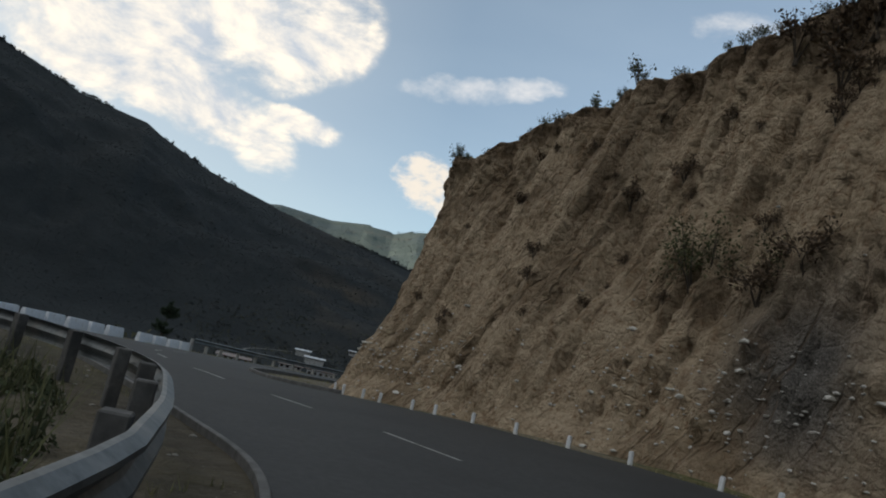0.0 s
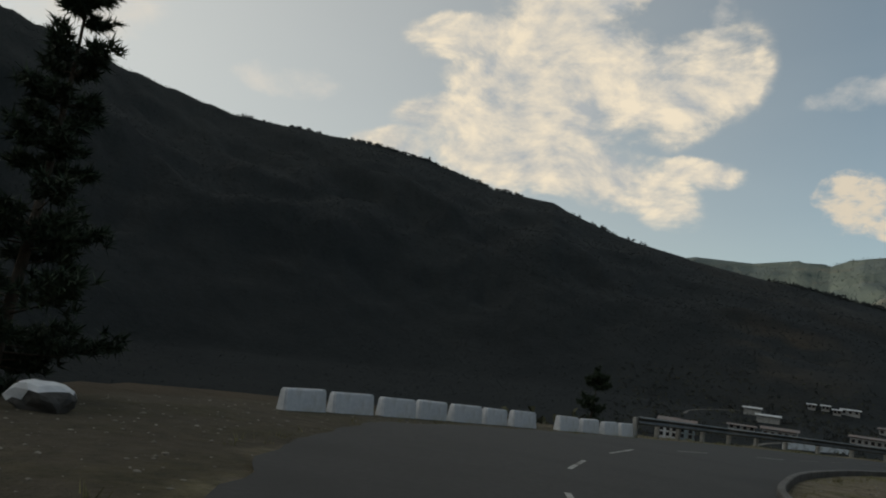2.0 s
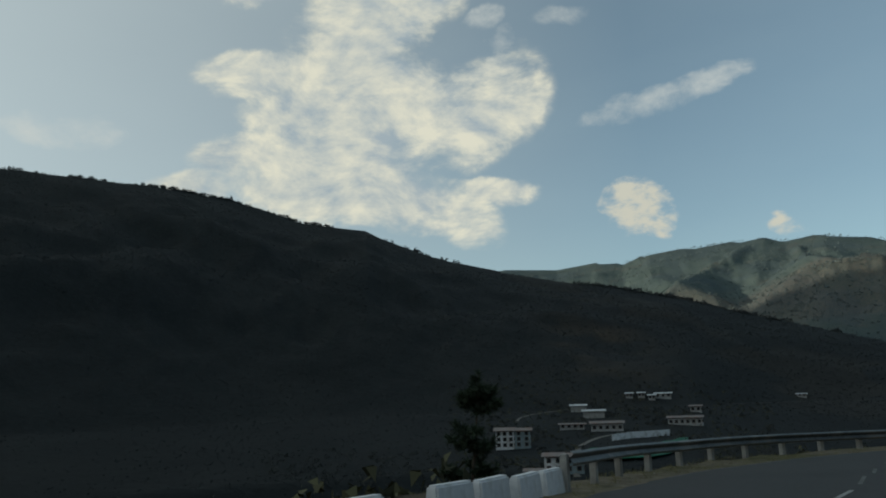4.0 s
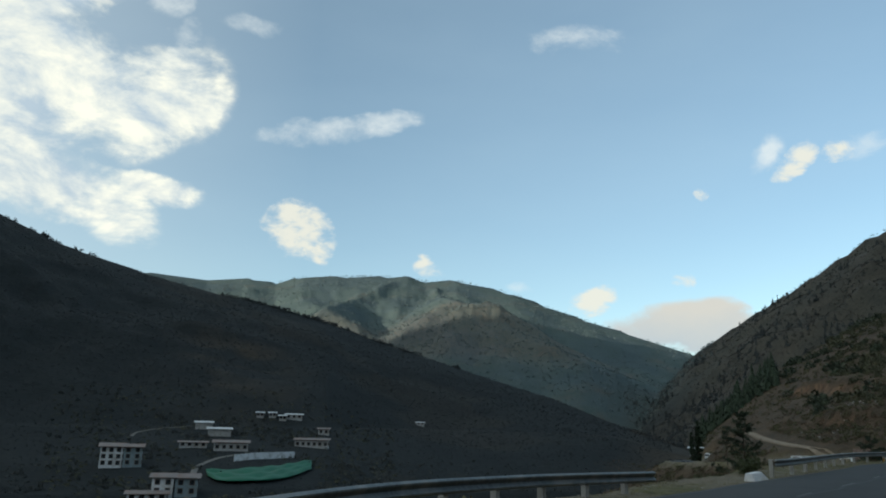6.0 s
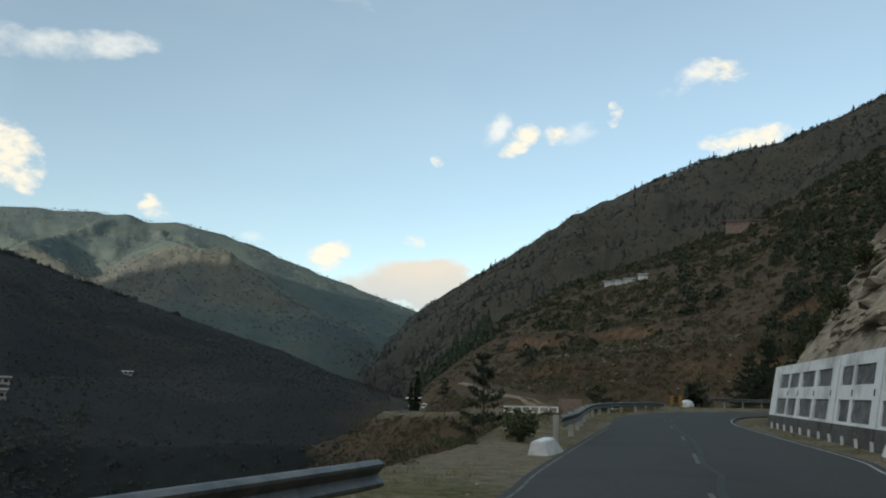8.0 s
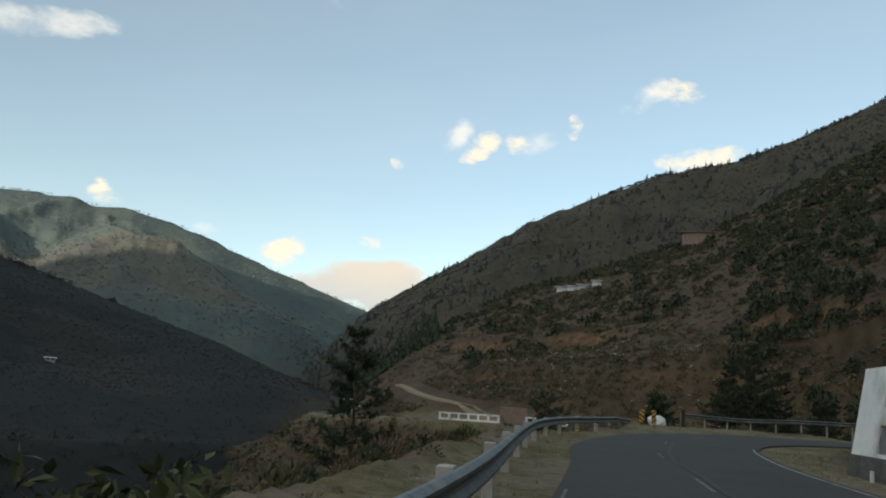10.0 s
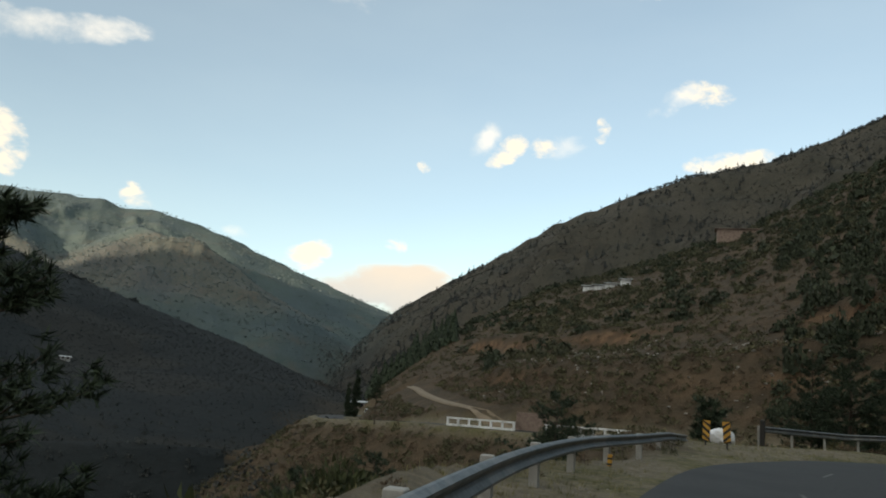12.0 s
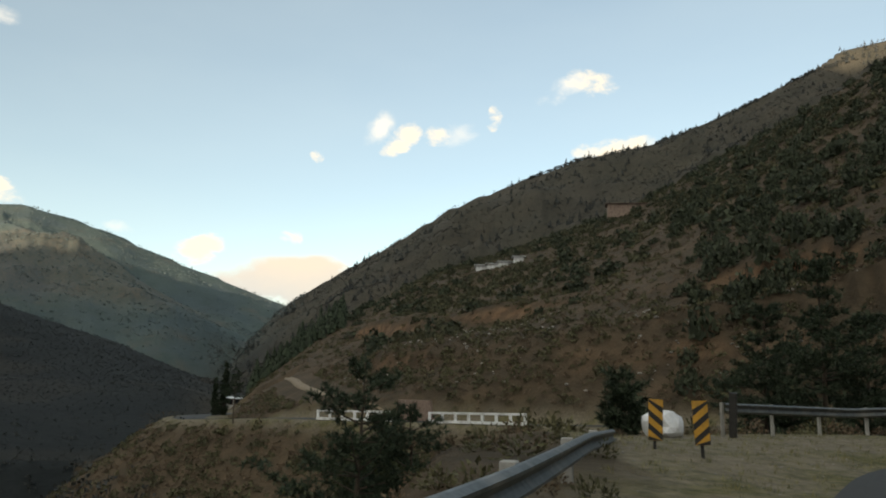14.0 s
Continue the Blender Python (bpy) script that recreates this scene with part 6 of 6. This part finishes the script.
def rock_slope():
    """Broken grey rock above the wall."""
    line = spline([(4.5, 44), (7.5, 52), (13.3, 60.4), (18.3, 65.3), (25, 71.9), (31.9, 78.6), (37, 81.8), (44, 84.5)], 0.2)
    way = np.gradient(line, axis=0)
    way /= np.linalg.norm(way, axis=1)[:, None]
    side = np.stack([way[:, 1], -way[:, 0]], 1)
    s, us = np.arange(len(line)) * 0.2, np.linspace(0, 1, 90)
    S, U = np.meshgrid(s, us, indexing="ij")
    walled = np.interp(line[:, 0], [11, 13, 31.6, 33], [0, 1, 1, 0])[:, None]
    block = np.round(fbm(S / 2.4, U * 5, 3, 71) * 4) / 4 + 0.5 * np.round(fbm(S / 0.9, U * 13, 2, 75) * 5) / 5
    lumps, crumb = fbm(S / 3.5, U * 4, 4, 72), fbm(S / 0.6, U * 18, 3, 73)
    loose = np.clip(U * 7, 0, 1)
    off = 0.25 + 0.55 * walled + U * 10.5 + (block * 1.1 + lumps * 1.2 + crumb * 0.55) * loose
    z = -0.4 + 2.5 * walled + U ** 0.9 * 14.5 + (lumps * 0.8 + block * 0.5 + crumb * 0.5) * loose
    p = line[:, None] + side[:, None] * off[..., None]
    ob = array_mesh("rock_slope", np.concatenate([p, z[..., None]], -1).reshape(-1, 3), grid_faces(len(line), 90), SLOPE_ROCK, False)
    tagged(ob, "broken grey rock slope above the panelled wall", "rock slope", kind="structure")
    g = rng(74)
    flat_pts = np.concatenate([p, z[..., None]], -1)[:, 8:].reshape(-1, 3)
    flat_pts = flat_pts[flat_pts[:, 0] > 13]
    spots = flat_pts[g.choice(len(flat_pts), 700, replace=False)]
    stones("slope_rubble", spots, g.uniform(0.08, 0.34, 700) * np.where(g.uniform(0, 1, 700) < 0.1, 2.2, 1), 76, SLOPE_ROCK, "broken pale boulders lying on the rock slope")
    spots = flat_pts[g.choice(len(flat_pts), 60, replace=False)]
    planted(bush("slope_shrub", 1.1, 1.4, 900, 77, LEAF, 10, 0.05, 0.2), [(a, b, g.uniform(0.6, 1.6), c) for a, b, c in spots], "dark shrub growing between the rocks", "shrub", "shrubs on the rock slope", 0.15)


rock_slope()


# ---- lower road parapets ----
def parapet(p, q, label):
    p, q = np.array(p), np.array(q)
    full = float(np.linalg.norm(q - p))
    thing = base("parapet", pose(p[0], p[1], road_height(*p), 0, 0, math.degrees(math.atan2(*(q - p)[::-1]))), label, "parapet", "white parapets")
    tilt = math.atan2(road_height(*q) - road_height(*p), full)
    m = Matrix.Rotation(-tilt, 4, "Y")
    boxed("base_beam", (full, 0.34, 0.36), m @ Matrix.Translation((full / 2, 0, 0.16)), WALLWHITE, thing, 0.02)
    boxed("top_beam", (full, 0.30, 0.28), m @ Matrix.Translation((full / 2, 0, 1.30)), WALLWHITE, thing, 0.02)
    n = max(2, int(full / 2.1))
    for i in range(n + 1):
        boxed("post", (0.34, 0.27, 0.9), m @ Matrix.Translation((0.17 + i * (full - 0.34) / n, 0, 0.75)), WALLWHITE, thing, 0.02)


def on_left(y0):
    k = int(np.argmin(np.abs(ROAD_LEFT[:, 1] - y0) + (ROAD_LEFT[:, 0] < 78) * 999))
    return ROAD_LEFT[k] - np.array((0.5, 0.1))


parapet(on_left(171), on_left(156.5), "white concrete parapet with openings beside the lower road")
parapet(on_left(189), on_left(176.5), "white concrete parapet on the outer edge of the lower road")
t0 = base("masonry_wall", pose(107.9, 180.0, road_height(108, 180) - 0.2, 0, 0, 109), "pinkish stone retaining wall behind the lower road", "retaining wall")
BRICKISH = material("red_stone", (0.22, 0.15, 0.12), (0.34, 0.26, 0.21), 3, 0.9, 0.5, stain=(0.16, 0.11, 0.09), stain_scale=0.8)
for i in range(9):
    boxed("course", (6.4 - i * 0.1, 0.6, 0.36), Matrix.Translation((0, 0.05 * i, i * 0.37 + 0.1)), BRICKISH, t0, 0.03)


# ---- houses ----
ROOF = material("tin_roof", (0.14, 0.12, 0.11), (0.24, 0.20, 0.18), 0.6, 0.6, 0.1, stain=(0.18, 0.10, 0.07), stain_scale=0.3)
PALEROOF = material("pale_roof", (0.45, 0.47, 0.48), (0.60, 0.61, 0.61), 0.6, 0.5, 0.1, stain=(0.35, 0.33, 0.30), stain_scale=0.3)
GLASS = material("window_glass", (0.015, 0.018, 0.022), (0.035, 0.04, 0.045), 3, 0.15, 0)
BLUEWALL = material("bluish_wall", (0.17, 0.22, 0.235), (0.27, 0.33, 0.345), 0.5, 0.9, 0.1, stain=(0.16, 0.18, 0.18), stain_scale=0.3)
HOUSEWALL = material("house_wall", (0.30, 0.30, 0.295), (0.46, 0.46, 0.45), 0.5, 0.9, 0.1, stain=(0.30, 0.28, 0.25), stain_scale=0.3)
VILLAGE_WHITE = material("village_white", (0.56, 0.57, 0.57), (0.74, 0.75, 0.75), 0.5, 0.9, 0.1, stain=(0.42, 0.40, 0.37), stain_scale=0.3)
TIMBER = material("dark_timber", (0.06, 0.035, 0.022), (0.13, 0.075, 0.045), 4, 0.8, 0.1)


def house(x, y, turn, w, d, storeys, label, wall=None, roof=None, tall=2.9, name="house", z=None, windows=True):
    z = ground_at(x, y) if z is None else z
    thing = base(name, pose(x, y, z, 0, 0, turn), label, "house", "houses in the valley")
    h = storeys * tall
    bm = bmesh.new()
    box(bm, (w, d, h + 3), Matrix.Translation((0, 0, h / 2 - 1.5)))
    part("wall", bm, wall or HOUSEWALL, thing)
    # overhanging low gable roof with thickness
    bm = bmesh.new()
    rise = d * 0.16
    prof = [(-d / 2 - .9, 0), (0, rise), (d / 2 + .9, 0), (d / 2 + .9, -.18), (0, rise - .18), (-d / 2 - .9, -.18)]
    ends = []
    for sx in (-w / 2 - .9, w / 2 + .9):
        ends.append([bm.verts.new((sx, py, h + 0.45 + pz)) for py, pz in prof])
    for i in range(6):
        j = (i + 1) % 6
        bm.faces.new((ends[0][i], ends[0][j], ends[1][j], ends[1][i]))
    bm.faces.new(ends[0][::-1])
    bm.faces.new(ends[1])
    bmesh.ops.recalc_face_normals(bm, faces=bm.faces[:])
    part("roof", bm, roof or ROOF, thing)
    boxed("attic", (w * 0.96, d * 0.8, 0.6), Matrix.Translation((0, 0, h + 0.25)), TIMBER if windows else wall or WALLWHITE, thing)
    n = max(2, int(w / 2.6))
    for s in range(storeys if windows else 0):
        for i in range(n):
            px = -w / 2 + (i + 0.5) * w / n
            win = boxed("window", (1.5, 0.2, 1.6), Matrix.Translation((px, -d / 2 - 0.03, s * tall + 1.55)), TIMBER, thing)
            boxed("pane", (1.15, 0.06, 1.25), Matrix.Translation((px, -d / 2 - 0.12, s * tall + 1.55)), GLASS, win)
        for py in (-d / 4, d / 4):
            win = boxed("window", (0.2, 1.4, 1.5), Matrix.Translation((w / 2 + 0.03, py, s * tall + 1.55)), TIMBER, thing)
            boxed("pane", (0.06, 1.05, 1.15), Matrix.Translation((w / 2 + 0.12, py, s * tall + 1.55)), GLASS, win)
    return thing


house(-75.5, 354, 8, 7.8, 8, 3, "three-storey white house with rows of dark windows", VILLAGE_WHITE, tall=2.35)
house(-68.0, 355, 8, 6.6, 7, 3, "bluish grey three-storey block beside the white house", BLUEWALL, tall=2.25)
house(-46.6, 293.5, 5, 6.2, 7, 2, "white two-storey house with a dark timber attic", VILLAGE_WHITE, tall=2.5)
house(-39.8, 294.5, 5, 6.6, 7, 2, "bluish grey two-storey house below the lane", BLUEWALL, tall=2.5)
house(-49.5, 285.5, 5, 11, 5, 1, "low white annex in front of the two-storey house", VILLAGE_WHITE, tall=2.2)
house(-57.5, 489, 4, 9, 6, 1, "plain pale block-walled shed in the village", CONCRETE, PALEROOF, 3.0, windows=False)
house(-46, 458, 6, 11.5, 6, 1, "long pale flat-walled shed in the village", CONCRETE, PALEROOF, 3.0, windows=False)
house(-35.4, 402.5, 4, 15, 7, 1, "long white farmhouse with a dark timber upper floor", None, ROOF, 3.0)
house(-52.7, 408.5, 5, 12, 4, 1, "low white shed beside the village lane", None, ROOF, 1.9)
house(1.6, 433.5, -8, 16.5, 6, 1, "long white schoolhouse with many windows", None, ROOF, 3.0)
house(9.4, 489, -8, 6, 5, 1, "small white house above the schoolhouse", None, ROOF, 2.6)
house(-8.1, 534, 0, 10, 5, 1, "pale tin-roofed house high in the village", None, PALEROOF, 2.2)
for hx, hy in ((-28.9, 531), (-21.4, 533), (-15, 529)):
    house(hx, hy, 0, 4.2, 4, 1, "small pale house high in the village", None, PALEROOF, 2.2)
house(139, 304, -35, 4, 3, 1, "small hut with a pale tin roof beside the lower road", None, PALEROOF, 2.2)
house(90, 637, 0, 6, 4, 1, "white house on the far valley road", None, PALEROOF, 1.6)
for hx, hy in ((271.8, 336.4), (270.5, 327.6), (269.2, 319.2)):
    house(hx, hy, -44, 5.6, 3.0, 1, "low white house in a row on the hillside", WALLWHITE, PALEROOF, 1.5, windows=False)
house(267.9, 309.8, -40, 4.0, 3.5, 1, "white hut at the end of the hillside houses", WALLWHITE, PALEROOF, 2.2, windows=False)
house(338, 301, -50, 22, 7, 1, "reddish brick building site high on the hill", BRICKISH, BRICKISH, 3.4, windows=False)

# trees and hedges between the houses
x, y, g = wedge(2600, 186, (-6, 30), -16, 7, 235, 560, 26, -0.1, 0.9)
homes = ((-75, 356, 9), (-65.8, 357, 8), (-47.2, 293.5, 8), (-39.5, 294.5, 8), (-57.5, 489, 7), (-46, 458, 8), (-35.4, 402.5, 10), (-52.7, 408.5, 8), (1.6, 433.5, 10), (9.4, 489, 6), (-8.1, 534, 7), (-20, 360, 24), (-14, 330, 18), (-30, 320, 12), (-42, 340, 5), (-41, 365, 5), (-40, 310, 5))
k = np.ones(len(x), bool)
for hx, hy, gap in homes:
    k &= np.hypot(x - hx, y - hy) > gap
    k &= ~((np.abs(x - hx - (y - hy) * -0.1) < gap * 0.6) & (y < hy) & (y > hy - 26))
x, y = x[k], y[k]
half = len(x) // 3
scatter("village_trees", x[:half], y[:half], g.uniform(1.2, 3.4, half), 34, 186, WOODS, "dark trees between the village houses", "trees", stretch=1.2, leaf=0.16)
scatter("village_hedges", x[half:], y[half:], g.uniform(0.7, 1.9, len(x) - half), 16, 187, FAR_LEAF, "olive hedges and bushes round the village fields", "scrub", leaf=0.2)

GREEN = material("green_net", (0.003, 0.085, 0.042), (0.008, 0.14, 0.072), 0.8, 0.7, 0.4, stain=(0.008, 0.10, 0.05), stain_scale=0.12, dist=0.2)


def netting():
    u, v = np.meshgrid(np.linspace(0, 1, 60), np.linspace(0, 1, 24), indexing="ij")
    low = spline([(-37, 327), (-31.5, 316), (-20, 318), (-9, 336), (0, 361)], 0.5)
    high = spline([(-39, 338.5), (-30, 341), (-21.5, 348), (-10, 366), (0.5, 384)], 0.5)
    k = np.linspace(0, 1, 60)
    low, high = low[(k * (len(low) - 1)).astype(int)], high[(k * (len(high) - 1)).astype(int)]
    x, y = np.moveaxis(low[:, None] * (1 - v[..., None]) + high[:, None] * v[..., None], -1, 0)
    z = height(x.ravel().copy(), y.ravel().copy()).reshape(x.shape) + 0.7 + 0.35 * np.sin(u * 30) * np.sin(v * 9) + 0.55 * np.abs(np.sin(v * 9.4 + 0.6 * np.sin(u * 5)))
    top = np.stack([x, y, z], -1).reshape(-1, 3)
    ob = array_mesh("green_netting", top, grid_faces(60, 24), GREEN, True)
    solid = ob.modifiers.new("thick", "SOLIDIFY")
    solid.thickness = 0.25
    tagged(ob, "large bright green shade netting over a field", "shade netting")


netting()
wall_a, wall_b = (-31.2, 368.5), (-6.9, 393.0)
gz = ground_at(*wall_a)
fence = base("boundary_wall", pose(*wall_a, 0), "long pale boundary wall above the netting", "wall")
for i in range(12):
    p = [wall_a[k] + (wall_b[k] - wall_a[k]) * (i + 0.5) / 12 for k in (0, 1)]
    q = [p[0] - wall_a[0], p[1] - wall_a[1]]
    boxed("wall_panel", (math.dist(wall_a, wall_b) / 12 + 0.02, 0.35, 3.6), Matrix.Translation((*q, ground_at(*p) + 0.9)) @ Matrix.Rotation(math.atan2(wall_b[1] - wall_a[1], wall_b[0] - wall_a[0]), 4, "Z"), WALLWHITE, fence)


def lane(points, width, mat, label):
    line = spline(points, 1.0)
    way = np.gradient(line, axis=0)
    way /= np.linalg.norm(way, axis=1)[:, None]
    side = np.stack([way[:, 1], -way[:, 0]], 1) * width / 2
    mid = height(line[:, 0].copy(), line[:, 1].copy())
    for _ in range(30):
        mid[1:-1] = (mid[:-2] + mid[1:-1] * 2 + mid[2:]) / 4
    cols = [line + side * k for k in (-1.35, -0.9, 0.9, 1.35)]
    edge = [height(c[:, 0].copy(), c[:, 1].copy()) + 0.1 for c in cols]
    v = np.stack([np.column_stack([c, e if i in (0, 3) else mid + 0.25]) for i, (c, e) in enumerate(zip(cols, edge))], 1).reshape(-1, 3)
    tagged(array_mesh("lane", v, grid_faces(len(line), 4)[:, ::-1], mat, True), label, "lane", kind="structure")


# lane tone lowered to hold the shade of the mountain foot
LANE_DARK = material("shaded_lane", (0.035, 0.035, 0.034), (0.06, 0.058, 0.054), 0.8, 0.95, 0.2)
LANE_PALE = material("village_lane", (0.10, 0.095, 0.085), (0.18, 0.17, 0.15), 0.8, 0.95, 0.2)
DUST = material("pale_dust", (0.17, 0.132, 0.09), (0.28, 0.22, 0.155), 0.8, 0.95, 0.3, stain=(0.20, 0.16, 0.11), stain_scale=0.2)
lane([(-88, 450), (-88.5, 468), (-81, 486), (-66, 500)], 1.3, LANE_PALE, "pale track climbing past the village")
lane([(-38, 285), (-41, 305), (-42.5, 330), (-43.5, 352), (-39, 374), (-33, 386)], 1.7, LANE_PALE, "winding pale lane through the village")
lane([(-6 + r * math.sin(radians(b)), 30 + r * math.cos(radians(b))) for b, r in ((4, 525), (7, 570), (10, 610), (13, 640), (16, 640), (19, 640), (22, 625), (25, 612))], 1.5, LANE_DARK, "far valley road across the shaded mountain foot")
lane(TRACK[::4], 1.3, DUST, "steep pale dirt track climbing the hillside")


# ---- parked lorry on the lower road ----
def small_truck():
    x, y = 130.8, 281.4
    thing = base("small_truck", pose(x, y, road_height(x, y) + 0.02, 0, 0, 225), "small white lorry on the lower road", "lorry")
    body = boxed("cargo_box", (3.0, 1.8, 1.7), Matrix.Translation((-0.6, 0, 1.55)), WHITEWASH, thing, 0.06)
    cab = boxed("cab", (1.35, 1.75, 1.45), Matrix.Translation((1.65, 0, 1.3)), WHITEWASH, thing, 0.12)
    boxed("windscreen", (0.04, 1.5, 0.6), Matrix.Translation((2.33, 0, 1.65)), GLASS, cab)
    boxed("chassis", (4.4, 0.9, 0.22), Matrix.Translation((0, 0, 0.55)), BLACK, thing)
    for px in (-1.4, 1.5):
        for py in (-0.8, 0.8):
            bm = bmesh.new()
            bmesh.ops.create_cone(bm, segments=18, radius1=0.42, radius2=0.42, depth=0.26, cap_ends=True, matrix=Matrix.Translation((px, py, 0.42)) @ Matrix.Rotation(radians(90), 4, "X"))
            bmesh.ops.bevel(bm, geom=bm.edges[:], offset=0.03, segments=1, affect="EDGES")
            wheel = part("wheel", bm, BLACK, thing)
            bm = bmesh.new()
            bmesh.ops.create_cone(bm, segments=14, radius1=0.2, radius2=0.16, depth=0.04, cap_ends=True, matrix=Matrix.Translation((px, py * 1.17, 0.42)) @ Matrix.Rotation(radians(90), 4, "X"))
            part("rim", bm, STEEL, wheel)
    return thing


small_truck().scale = (0.9,) * 3


# ---- dark leaning post by the far rail ----
leaning = boxed("wooden_post", (0.24, 0.2, 1.5), Matrix.Translation((0, 0, 0.55)), BLACK, None, 0.015)
leaning.matrix_basis = pose(57.3, 103.3, ground_at(57.3, 103.3), 3, -5, 20)
tagged(leaning, "dark weathered wooden post beside the guard rail", "post")
